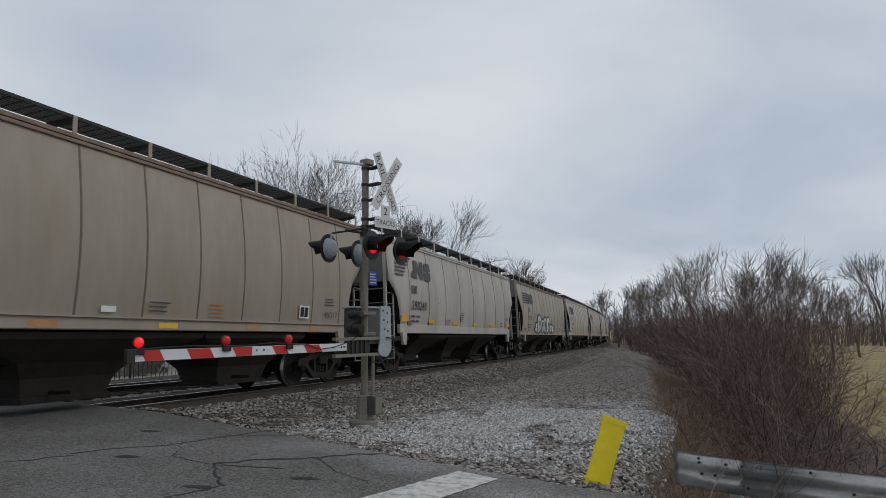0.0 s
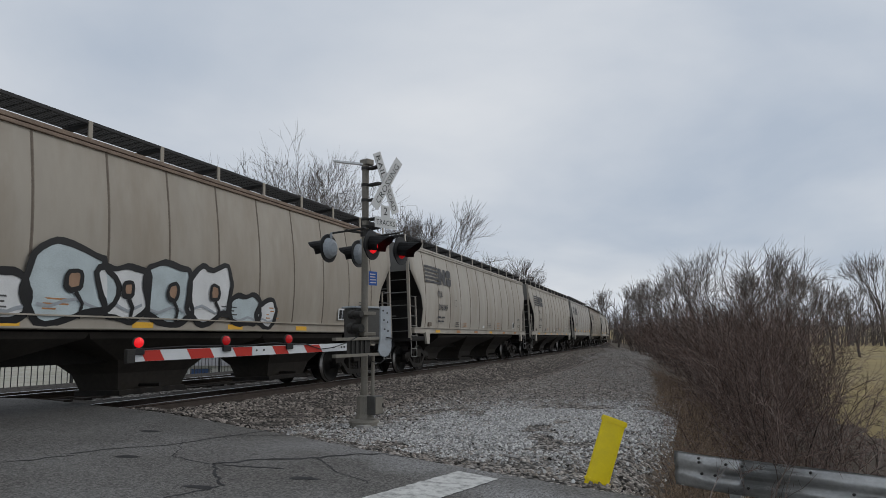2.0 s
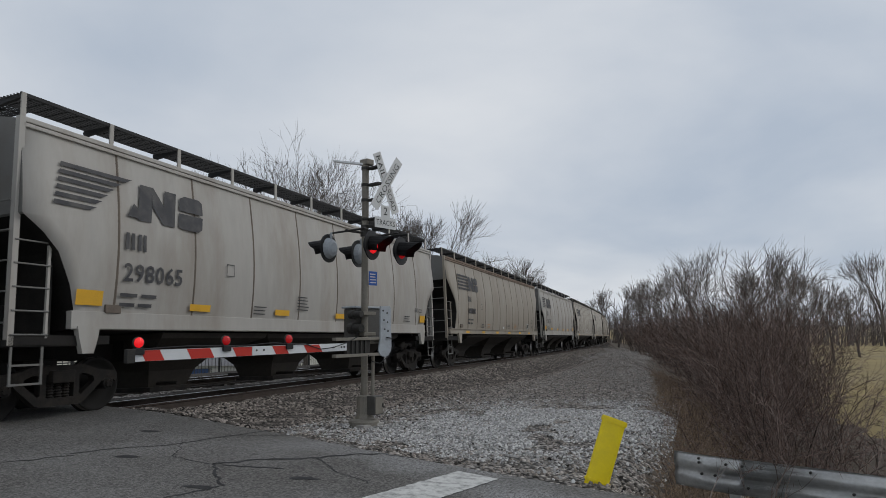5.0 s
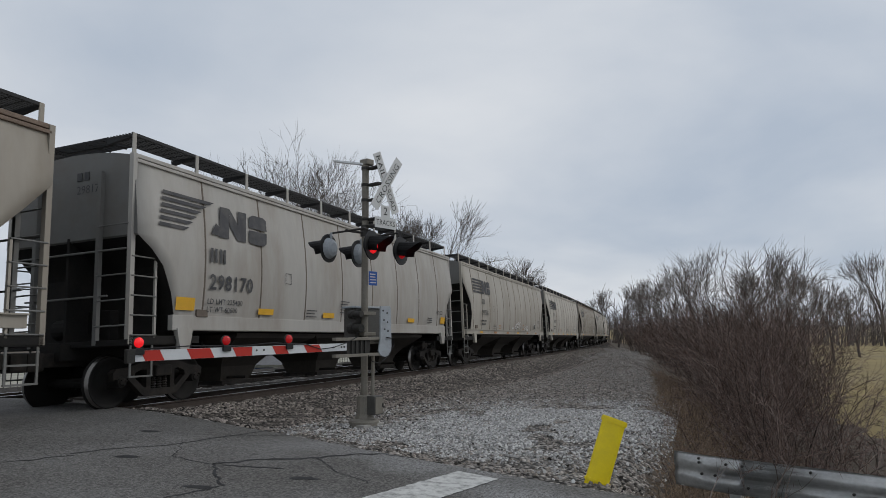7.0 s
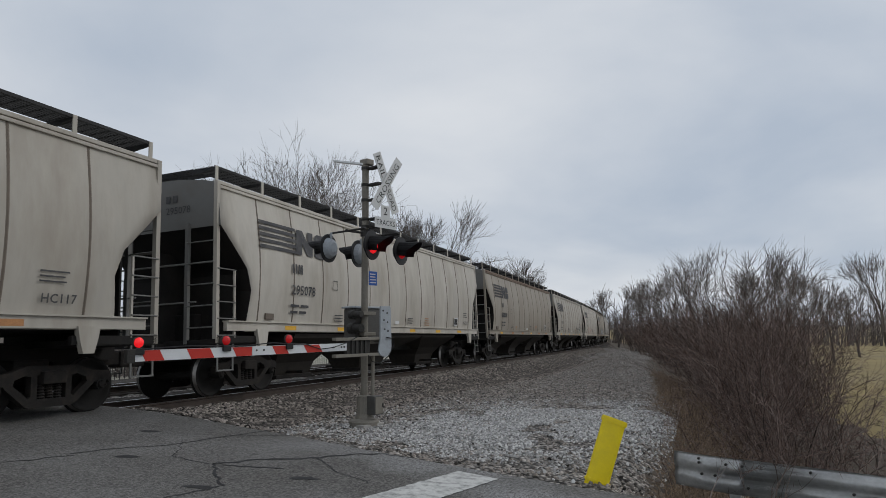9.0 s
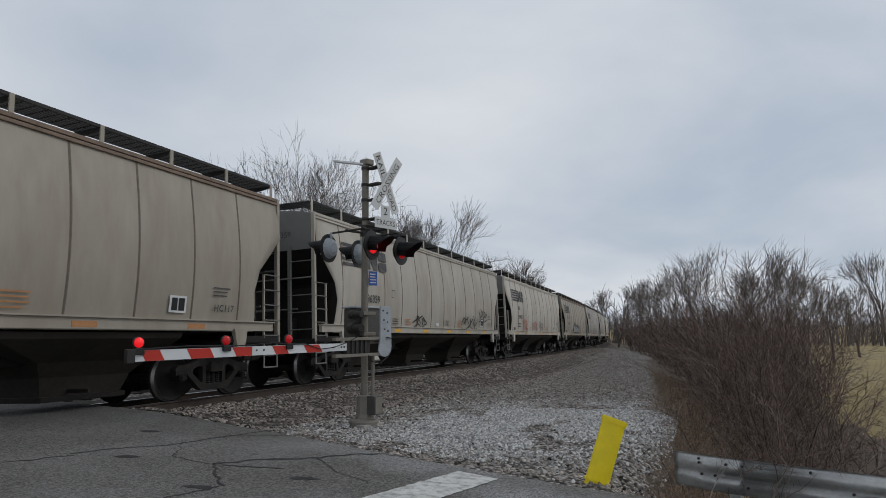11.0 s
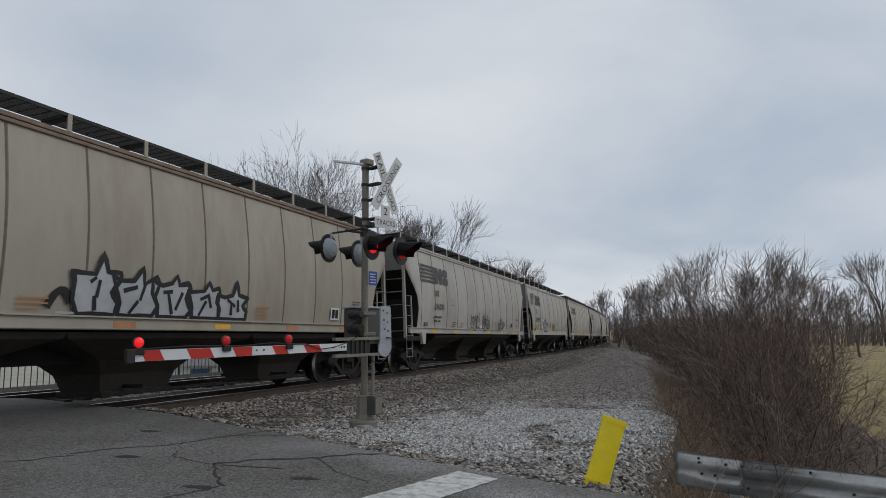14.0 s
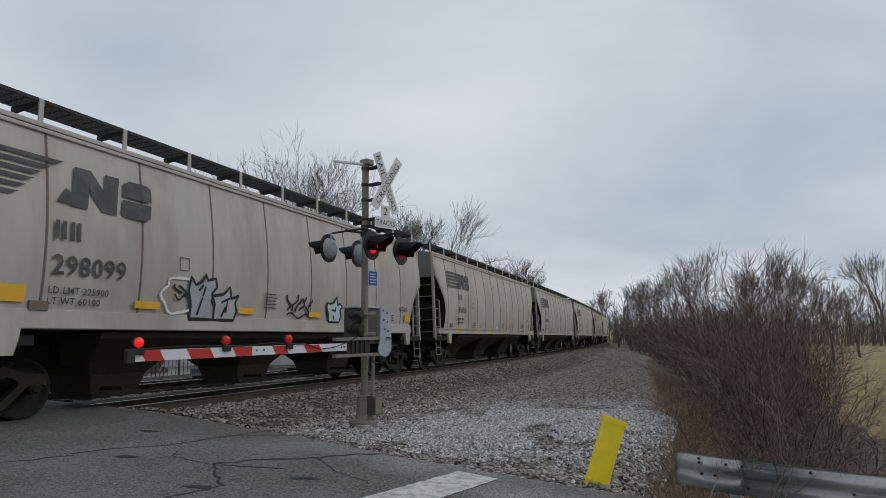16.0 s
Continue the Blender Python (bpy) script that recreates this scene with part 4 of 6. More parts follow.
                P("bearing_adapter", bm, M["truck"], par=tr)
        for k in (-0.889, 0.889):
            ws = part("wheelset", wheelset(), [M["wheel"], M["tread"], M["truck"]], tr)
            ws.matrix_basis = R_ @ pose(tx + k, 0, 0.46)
    return car


# order of the train from its head: kind, paint, number, spray marks
TRAIN = [("A", 1, "", ""), ("A", 1, "", ""), ("B", 2, "298240", ""), ("A", 3, "297557", "big"), ("A", 4, "296049", ""), ("A", 4, "294761", ""),
         ("B", 2, "298065", ""), ("A", 3, "", ""), ("B", 2, "298170", ""), ("A", 0, "297526", "small"), ("A", 5, "295078", ""), ("A", 3, "", ""),
         ("A", 0, "296359", "tags"), ("A", 5, "294985", "red"), ("A", 3, "297492", "band"), ("A", 2, "296070", "tags3"), ("B", 2, "298099", "two"), ("A", 0, "296316", ""),
         ("A", 2, "", ""), ("A", 0, "", ""), ("A", 3, "", ""), ("A", 0, "", ""), ("A", 2, "", ""), ("A", 0, "", ""), ("A", 3, "", "")]


def side_quads(name, quads, lb, material, car, off=0.008, label="", side=-1, n=1):
    """Paint on the near side: polygons of (x from the left end, z)."""
    vs, fs = [], []
    for q in quads:
        k = len(vs)
        vs += [(-lb / 2 + x, side * (half_w(z) + off), z) for x, z in q]
        fs.append(tuple(range(k, len(vs))))
    return part(name, (vs, fs), material, car, label)


def writing(car, body, size, x, z, lb, material, name="lettering", off=0.046):
    me = text_mesh(body, size, 0.016, 1.08)
    for v in me.vertices:
        zz = z + v.co.y
        v.co = (-lb / 2 + x + v.co.x, -(half_w(zz) + off), zz)
    me.materials.append(material)
    ob = new(name, me)
    ob.parent = car
    return ob


def rect(x0, x1, z0, z1):
    return [(x0, z0), (x1, z0), (x1, z1), (x0, z1)]


def ribbon_on(car, lb, name, pts, width, material, off, seed=0.0):
    """A sprayed stroke on the near side: points (x, z)."""
    vs, fs, m = [], [], len(pts)
    for k, (x, z) in enumerate(pts):
        a, b = pts[max(0, k - 1)], pts[min(m - 1, k + 1)]
        dx, dz = b[0] - a[0], b[1] - a[1]
        ln = math.hypot(dx, dz) or 1
        w = width * (0.5 + 0.2 * noise.noise((x * 3, z * 3, seed)))
        for sg in (-1, 1):
            zz = z + sg * dx / ln * w
            vs.append((-lb / 2 + x - sg * dz / ln * w, -(half_w(zz) + off), zz))
    for k in range(m - 1):
        fs.append((2 * k, 2 * k + 1, 2 * k + 3, 2 * k + 2))
    return part(name, (vs, fs), material, car)


def loop_pts(cx, cz, rx, rz, lump, seed, n=36):
    return [(cx + rx * (1 + lump * noise.noise((math.cos(6.2832 * k / n) * 1.3, math.sin(6.2832 * k / n) * 1.3, seed))) * math.copysign(abs(math.cos(6.2832 * k / n)) ** 0.75, math.cos(6.2832 * k / n)),
             cz + rz * (1 + lump * noise.noise((math.cos(6.2832 * k / n) * 1.3, math.sin(6.2832 * k / n) * 1.3, seed + 4))) * math.copysign(abs(math.sin(6.2832 * k / n)) ** 0.75, math.sin(6.2832 * k / n))) for k in range(n)]


def bubble(car, lb, cx, cz, rx, rz, seed, hole=True):
    """A pale sprayed bubble shape with a heavy dark outline and an inner gap."""
    ps = loop_pts(cx, cz, rx, rz, 0.5, seed)
    side_quads("spray_shape", [ps], lb, M["tagwhite"] if seed % 2 else M["tagblue"], car, 0.040 + 0.0015 * (seed % 5))
    ribbon_on(car, lb, "spray_outline", ps + ps[:2], 0.11, M["black"], 0.050, seed)
    low = [(cx + rx * t, cz - rz * (0.55 + 0.12 * math.sin(5 * t + seed))) for t in (-0.7, -0.4, -0.1, 0.2, 0.5, 0.75)]
    ribbon_on(car, lb, "spray_stroke", low, 0.05, M["hood_grey"], 0.0485, seed)
    if hole:
        hp = loop_pts(cx + rx * 0.1, cz + rz * 0.05, rx * 0.2, rz * 0.26, 0.3, seed + 9, 14)
        side_quads("spray_shape", [hp], lb, M["tagtan"], car, 0.052)
        ribbon_on(car, lb, "spray_outline", hp + hp[:2], 0.08, M["black"], 0.055, seed)
        ribbon_on(car, lb, "spray_outline", [(cx + rx * 0.15, cz - rz * 0.25), (cx + rx * 0.35, cz - rz * 0.55), (cx + rx * 0.3, cz - rz * 0.95)], 0.07, M["black"], 0.056, seed)


def spiky(car, lb, x0, x1, z0, z1, seed, fill="tagsilver", line=0.085):
    """A pale sprayed block with horned top corners, a dark outline and dark slits."""
    rnd = random.Random(seed)
    w, h = x1 - x0, z1 - z0
    edge = [(0.02, 0), (0.0, 0.35), (-0.10, 0.62), (-0.14, 0.86), (0.10, 0.80), (0.42, 0.88), (0.62, 1.0 + rnd.uniform(0, 0.3)), (0.70, 0.80), (1.0, 0.88), (1.08, 0.80), (0.92, 0.55), (1.04, 0.28), (0.98, 0)]
    edge = [(a + rnd.uniform(-0.07, 0.07), b + (rnd.uniform(-0.09, 0.09) if b else 0)) for a, b in edge]
    pts = []
    for (a, b), (c, d) in zip(edge, edge[1:] + edge[:1]):
        for k in range(3):
            t = k / 3
            pts.append((x0 + w * (a + (c - a) * t), z0 + h * (b + (d - b) * t)))
    side_quads("spray_shape", [pts], lb, M[fill], car, 0.047)
    ribbon_on(car, lb, "spray_outline", pts + pts[:2], line, M["black"], 0.05, seed)
    for a, b, c, d in ((0.38, 0.0, 0.42, 0.48), (0.66, 0.66, 0.60, 0.34), (0.2, 0.55, 0.55, 0.60)):
        a, b, c, d = a + rnd.uniform(-0.12, 0.12), b + rnd.uniform(0, 0.15), c + rnd.uniform(-0.15, 0.15), d + rnd.uniform(-0.2, 0.2)
        ribbon_on(car, lb, "spray_stroke", [(x0 + w * (a + (c - a) * t / 5), z0 + h * (b + (d - b) * t / 5)) for t in range(6)], line * 0.85, M["black"], 0.053, seed + a)


def scribble(car, lb, x0, x1, z0, z1, seed, material, strokes=7, width=0.05):
    """A handful of quick curved strokes, no letters."""
    rnd = random.Random(seed)
    for k in range(strokes):
        cx = x0 + (x1 - x0) * (k + 0.5) / strokes
        lean = rnd.uniform(-0.15, 0.3)
        h0, h1 = z0 + (z1 - z0) * rnd.uniform(0, 0.3), z0 + (z1 - z0) * rnd.uniform(0.65, 1.0)
        amp = (x1 - x0) / strokes * rnd.uniform(0.25, 0.75)
        ph = rnd.uniform(0, 6.28)
        pts = []
        for i in range(15):
            t = i / 14
            pts.append((cx + lean * (t - 0.5) + amp * math.sin(ph + t * rnd.choice((4.2, 4.6))), h0 + (h1 - h0) * t))
        ribbon_on(car, lb, "spray_stroke", pts, width, material, 0.040 + 0.001 * k, seed)
    ribbon_on(car, lb, "spray_stroke", [(x0 + (x1 - x0) * i / 12, z0 + 0.06 * math.sin(i * 0.8 + seed)) for i in range(13)], width * 0.8, material, 0.048, seed)


def spray_car(car, kind, what):
    lb = LEN[kind][1]
    if what == "big":
        for i, (x, z, a, b) in enumerate(((4.95, 1.78, 0.42, 0.32), (5.95, 2.05, 0.72, 0.58), (7.0, 1.98, 0.50, 0.50), (8.0, 2.0, 0.62, 0.54), (9.1, 2.05, 0.66, 0.55), (10.15, 1.78, 0.48, 0.34), (10.9, 1.72, 0.34, 0.26))):
            bubble(car, lb, x, z, a, b, i * 3 + 1, hole=i not in (0, 5, 6))
    elif what == "band":
        for i in range(5):
            spiky(car, lb, 6.45 + i * 0.82, 7.22 + i * 0.82, 1.57, 2.35 - 0.05 * i, i * 5 + 2)
        ribbon_on(car, lb, "spray_stroke", [(6.0 + 0.05 * k, 1.66 + 0.26 * math.sin(k * 0.35)) for k in range(9)], 0.14, M["black"], 0.039, 3)
        side_quads("spray_shape", [[(6.15, 1.565), (10.5, 1.565), (10.45, 1.60), (6.15, 1.60)]], lb, M["tagsilver"], car, 0.045)
    elif what == "tags":
        scribble(car, lb, 11.4, 13.5, 1.58, 2.2, 3, M["black"], 9)
        scribble(car, lb, 13.75, 15.0, 1.95, 2.5, 4, M["black"], 5)
        scribble(car, lb, 6.3, 7.4, 1.6, 1.95, 5, M["black"], 5)
    elif what == "tags3":
        scribble(car, lb, 6.9, 8.3, 1.56, 2.3, 6, M["black"], 8)
        scribble(car, lb, 8.7, 10.0, 1.56, 2.25, 7, M["black"], 9)
        scribble(car, lb, 11.5, 12.8, 1.56, 2.15, 8, M["black"], 8)
    elif what == "red":
        scribble(car, lb, 3.7, 5.0, 1.68, 2.3, 9, M["tagred"], 5, 0.06)
        scribble(car, lb, 6.7, 8.1, 1.72, 2.25, 10, M["tagred"], 6, 0.06)
        scribble(car, lb, 8.6, 9.9, 1.85, 2.25, 11, M["logo"], 4, 0.05)
        scribble(car, lb, 10.3, 11.2, 1.6, 1.85, 12, M["tagwhite"], 4, 0.035)
    elif what == "two":
        haze = loop_pts(4.55, 1.98, 0.55, 0.28, 0.5, 2.0, 26)
        ribbon_on(car, lb, "spray_stroke", haze + haze[:2], 0.05, M["tagwhite"], 0.045)
        spiky(car, lb, 4.75, 5.35, 1.55, 2.42, 4, "hood_grey", 0.06)
        spiky(car, lb, 5.40, 6.05, 1.55, 2.15, 9, "tagsilver", 0.06)
        scribble(car, lb, 4.3, 4.75, 1.95, 2.2, 21, M["black"], 3, 0.04)
        scribble(car, lb, 7.9, 8.95, 1.72, 2.25, 13, M["black"], 6, 0.05)
        spiky(car, lb, 9.75, 10.35, 1.60, 2.15, 6, "tagblue", 0.06)
    elif what == "small":
        scribble(car, lb, 9.0, 10.4, 1.7, 2.05, 15, M["tagwhite"], 5, 0.05)
        scribble(car, lb, 11.2, 12.4, 1.6, 1.9, 16, M["tagwhite"], 4, 0.05)


def logo_parts(car, lb, a, w, lz, o, hgt):
    """Slanted plain blocks in place of the painted company mark."""
    for q in ([(0, 0), (0.19, 0), (0.19, 1), (0, 1)], [(0.19, 1), (0.19, 0.45), (0.36, 0), (0.36, 0.55)], [(0.36, 0), (0.54, 0), (0.54, 1), (0.36, 1)],
              [(0.60, 0.06), (0.66, 0), (0.94, 0), (1.0, 0.10), (1.0, 0.46), (0.60, 0.46)], [(0.60, 0.54), (1.0, 0.54), (0.98, 0.92), (0.92, 1.0), (0.68, 1.0), (0.60, 0.9)]):
        side_quads("logo_block", [[(a + x * w + 0.08 * z, lz + z * hgt) for x, z in q]], lb, M["logo"], car, o)


def letter_car(car, kind, number, seed):
    lb = LEN[kind][1]
    rnd = random.Random(seed)
    o = 0.044
    if kind == "A":
        for k in range(5):
            side_quads("logo_stripe", [rect(1.28, 2.72, 3.755 - k * 0.139, 3.835 - k * 0.139)], lb, M["logo"], car, o)
        logo_parts(car, lb, 2.70, 1.38, 3.20, o, 0.63)
        nx, mz, nz, size, dz = 2.52, (2.72, 2.95), 2.22, 0.325, (1.92, 1.77)
    else:
        for k in range(6):
            x1 = 2.0 - 0.22 * k ** 0.75
            side_quads("logo_stripe", [[(0.62 - 0.025 * k, 3.84 - k * 0.125), (x1 - 0.14, 3.84 - k * 0.125), (x1, 3.91 - k * 0.125), (0.64 - 0.025 * k, 3.91 - k * 0.125)]], lb, M["logo"], car, o)
        side_quads("logo_mark", [[(1.88, 3.26), (2.4, 3.24), (2.02, 3.5)]], lb, M["logo"], car, o)
        logo_parts(car, lb, 2.10, 1.58, 3.22, o, 0.66)
        nx, mz, nz, size, dz = 1.85, (2.68, 2.97), 2.15, 0.425, (1.88, 1.72)
    # reporting mark as bars, the number in figures
    for x in (0.0, 0.12, 0.26, 0.37):
        side_quads("mark_bar", [rect(nx + x, nx + x + 0.07, *mz)], lb, M["logo"], car, o)
    if not number:
        for k in range(6):
            side_quads("number_bar", [rect(nx + k * size * 0.56, nx + k * size * 0.56 + size * 0.36, nz, nz + size * 0.7)], lb, M["logo"], car, o)
    if number:
        writing(car, number, size, nx - 0.02, nz, lb, M["logo"], "number")
    limits = {"298170": ("LD LMT 225400", "LT WT 60600"), "298099": ("LD LMT 225900", "LT WT 60100")}.get(number)
    if limits:
        for z, body in zip(dz, limits):
            writing(car, body, 0.15, nx - 0.05, z - 0.02, lb, M["logo"], "load_limit")
    for z, wd in zip(dz, () if limits else (0.85, 0.75)):
        for q in (0, 1):
            side_quads("data_bar", [rect(nx - 0.05 + q * wd * 0.52, nx - 0.05 + wd * (0.42 + 0.5 * q), z, z + 0.06)], lb, M["logo"], car, o)
    # inspection stencils: small bars
    sten = ((4.55, 1.62, 3, "logo"), (5.55, 1.62, 3, "rdecal"), (9.4, 1.66, 3, "logo"), (10.9, 1.62, 4, "rdecal"), (lb - 2.35, 2.02, 3, "logo")) if kind == "A" else ((5.35, 1.70, 3, "logo"), (7.0, 1.85, 5, "logo"), (13.3, 1.72, 3, "logo"))
    for x, z, n, mm in sten:
        for k in range(n):
            side_quads("stencil_bar", [rect(x, x + 0.5 - 0.12 * rnd.random(), z + k * 0.075, z + k * 0.075 + 0.025)], lb, M[mm], car, o)
    for q in (rect(4.40, 4.415, 2.44, 2.69), rect(4.63, 4.645, 2.44, 2.69), rect(4.415, 4.63, 2.675, 2.69), rect(4.415, 4.63, 2.44, 2.455)):
        side_quads("stencil_edge", [q], lb, M["logo"], car, o)
    if kind == "A":
        writing(car, "HC117", 0.19, lb - 2.3, 1.72, lb, M["logo"], "class_mark")
        side_quads("placard", [rect(14.03, 14.45, 1.66, 1.97)], lb, M["tagwhite"], car, o)
        for q in (rect(14.08, 14.22, 1.70, 1.93), rect(14.25, 14.40, 1.70, 1.93)):
            side_quads("placard_face", [q], lb, M["black"], car, o + 0.006)
        side_quads("placard", [rect(8.42, 8.71, 1.62, 1.72)], lb, M["tagwhite"], car, o)
        for i in range(6):
            x = 2.35 + i * 2.44
            bm = B()
            box(bm, -lb / 2 + x, -lb / 2 + x + 0.46, -1.559, -1.555, 1.37, 1.47)
            part("reflector", bm, M["rdecal"] if seed % 5 in (1, 4) and i % 3 else M["cdecal"], car)
    else:
        writing(car, "HC122", 0.19, lb - 1.95, 2.05, lb, M["logo"], "class_mark")
        side_quads("reflector", [rect(0.98, 1.47, 1.71, 1.95)], lb, M["cdecal"], car, o, "orange yellow reflective patch")
        side_quads("reflector", [rect(lb - 1.5, lb - 1.05, 1.71, 1.95)], lb, M["cdecal"], car, o)
        for i in range(4):
            side_quads("reflector", [rect(3.42 + i * 2.7, 3.98 + i * 2.7, 1.70, 1.83)], lb, M["cdecal"], car, o + 0.01)
    bm = B()
    box(bm, -lb / 2 + 1.55, -lb / 2 + 1.85, -1.60, -1.54, 1.60, 1.74, 0.01)
    part("card_board", bm, M["seam"], car)
    # number on the end sheet that faces the camera
    if number:
        me = text_mesh(number, 0.22)
        for v in me.vertices:
            v.co = (-lb / 2 + 0.05 - 0.012, -0.15 - v.co.x, 3.85 + v.co.y)
        me.materials.append(M["logo"])
        ob = new("end_number", me)
        ob.parent = car
        for y in (-0.15, -0.33):
            bm = B()
            box(bm, -lb / 2 + 0.036, -lb / 2 + 0.041, y - 0.12, y, 4.10, 4.25)
            part("end_mark_bar", bm, M["logo"], car)


# ---------------------------------------------------------------- crossing signal
MX, MY = Vector((0.64, 0.768)), Vector((-0.768, 0.64))
MAST_AT = (-1.40, 11.45)
MAST_Z = ground_z(*MAST_AT) - 0.0
MM = Matrix(((MX.x, MY.x, 0, MAST_AT[0]), (MX.y, MY.y, 0, MAST_AT[1]), (0, 0, 1, MAST_Z), (0, 0, 0, 1)))
Z0 = -0.34 - MAST_Z     # heights below count from -0.34


def crossing_signal():
    sig = empty("crossing_signal", "weathered railway crossing signal mast with crossbuck, flashing lights and lowered gate", "crossing signal", m=MM)

    def P(name, bm, m, label="", par=None):
        bmesh.ops.translate(bm, verts=bm.verts, vec=(0, 0, Z0))
        return part(name, bm, m, par or sig, label)

    bm = B()
    n = 24
    prof = [(0.26, -0.15), (0.26, 0.0), (0.24, 0.025), (0.16, 0.05), (0.125, 0.14), (0.115, 0.42), (0.10, 0.44), (0.0, 0.44)]
    rings = [[bm.verts.new((r * (1 + (0.06 if k % 2 and 0.05 < z < 0.43 else 0)) * math.cos(6.28319 * k / n), r * (1 + (0.06 if k % 2 and 0.05 < z < 0.43 else 0)) * math.sin(6.28319 * k / n), z)) for k in range(n)] for r, z in prof[:-1]]
    for a, b in zip(rings, rings[1:]):
        for k in range(n):
            bm.faces.new((a[k], a[(k + 1) % n], b[(k + 1) % n], b[k]))
    bm.faces.new(rings[-1])
    P("pedestal", bm, M["mast"], "fluted cast pedestal")
    bm = B()
    box(bm, -0.25, 0.25, -0.25, 0.25, -0.30, -0.03, 0.02)
    P("footing", bm, M["concrete"])
    bm = B()
    box(bm, -0.05, 0.16, -0.31, -0.12, 0.12, 0.44, 0.012)
    jb = P("junction_box", bm, M["machine"])
    bm = B()
    box(bm, -0.035, 0.145, -0.325, -0.312, 0.14, 0.42, 0.008)
    P("box_door", bm, M["mast"], par=jb)
    bm = B()
    box(bm, 0.115, 0.135, -0.345, -0.322, 0.25, 0.31, 0.004)
    P("latch", bm, M["dark_metal"], par=jb)
    bm = B()
    tube(bm, (0, 0, 0.42), (0, 0, 4.58), 0.062, n=18)
    P("mast", bm, M["mast"])
    bm = B()
    tube(bm, (0.05, -0.16, 0.40), (0.07, -0.14, 1.15), 0.033, n=10)
    P("conduit", bm, M["mast"])
    # flat arm and cap at the head of the mast
    bm = B()
    box(bm, -0.06, 0.12, -0.10, 0.10, 4.55, 4.66, 0.02)
    P("cap", bm, M["mast"])
    bm = B()
    box(bm, -0.07, 0.07, 0.0, 0.84, 4.545, 4.585, 0.006)
    bmesh.ops.rotate(bm, verts=bm.verts, cent=(0, 0, 4.57), matrix=Matrix.Rotation(radians(14), 3, "X"))
    P("head_plate", bm, M["galv"])
    for z in (4.49, 4.18, 3.90, 3.55, 3.42):
        bm = B()
        tube(bm, (0, 0, z - 0.025), (0, 0, z + 0.025), 0.076, n=16)
        box(bm, 0.0, 0.12, -0.33, -0.04, z - 0.02, z + 0.02, 0.005)
        P("bracket", bm, M["dark_metal"])

    # crossbuck
    def blade(words, ang, dy):
        bm = B()
        box(bm, -0.575, 0.575, -0.006, 0.006, -0.095, 0.095, 0.003)
        T = Matrix.Translation((0.20, -0.33 + dy, 4.20)) @ Matrix.Rotation(radians(ang), 4, "Y")
        bmesh.ops.transform(bm, matrix=T, verts=bm.verts)
        ob = P("crossbuck_blade", bm, M["sign_white"])
        for w, x0 in words:
            me = text_mesh(w, 0.16)
            wd = max(v.co.x for v in me.vertices)
            k = (0.41 if len(w) < 5 else 0.94) / wd
            me.transform(Matrix.Translation((0, 0, Z0)) @ T @ Matrix(((k, 0, 0, x0), (0, 0, 0, -0.0085), (0, 1, 0, -0.063), (0, 0, 0, 1))))
            me.materials.append(M["black"])
            o = new("lettering", me)
            o.parent = ob
    blade((("RAIL", -0.53), ("ROAD", 0.11)), 65, 0.0)
    blade((("CROSSING", -0.47),), -56, -0.022)
    bm = B()
    prism(bm, [(-0.09, 3.56), (-0.09, 3.37), (0.43, 3.37), (0.43, 3.56), (0.28, 3.56), (0.28, 3.78), (0.06, 3.78), (0.06, 3.56)], -0.35, -0.338)
    sg = P("track_count_sign", bm, M["sign_white"], "white sign with black lettering")
    for w, s_, x, z in (("2", 0.20, 0.115, 3.61), ("TRACKS", 0.14, -0.065, 3.42)):
        me = text_mesh(w, s_)
        k = 0.47 / max(v.co.x for v in me.vertices) if len(w) > 1 else 1
        me.transform(Matrix(((k, 0, 0, x), (0, 0, 0, -0.3525), (0, 1, 0, z + Z0), (0, 0, 0, 1))))
        me.materials.append(M["black"])
        o = new("lettering", me)
        o.parent = sg
    # crossarm and lamps
    bm = B()
    tube(bm, (-0.46, 0, 3.30), (0.46, 0, 3.30), 0.022, n=8)
    tube(bm, (0, 0, 3.24), (0, 0, 3.36), 0.085, n=16)
    for x in (-0.40, 0.40):
        tube(bm, (x, -0.44, 3.30), (x, 0.44, 3.30), 0.018, n=8)
    P("crossarm", bm, M["dark_metal"])

    def lamp(x, front, lens):
        def P(name, bm, m, label="", par=None, x=x):
            bmesh.ops.rotate(bm, verts=bm.verts, cent=(x, 0, 0), matrix=Matrix.Rotation(radians(15), 3, "Z"))
            bmesh.ops.translate(bm, verts=bm.verts, vec=(0, 0, Z0 - 0.04 * (x > 0)))
            return part(name, bm, m, par or sig, label)
        d = -1 if front else 1
        bm = B()
        y0 = d * 0.46
        tube(bm, (x, y0 - d * 0.02, 3.02), (x, y0, 3.02), 0.255, n=28)
        la = P("light_unit", bm, M["black"])
        bm = B()
        tube(bm, (x, y0 - d * 0.02, 3.02), (x, y0 - d * 0.10, 3.02), 0.19, 0.15, n=20)
        tube(bm, (x, y0 - d * 0.10, 3.02), (x, y0 - d * 0.13, 3.02), 0.15, 0.09, n=20)
        tube(bm, (x, y0 - d * 0.06, 3.10), (x, y0 - d * 0.06, 3.30), 0.022, n=8)
        P("housing", bm, M["black"] if front else M["hood_grey"], "pale grey weathered housing" if not front else "", la)
        bm = B()
        tube(bm, (x, y0 + d * 0.002, 3.02), (x, y0 + d * 0.03, 3.02), 0.145, 0.12, n=24)
        P("lens", bm, lens, "red glass lens", la)
        bm = B()
        vs = []
        for k in range(15):
            a = radians(-35 + 250 * k / 14)
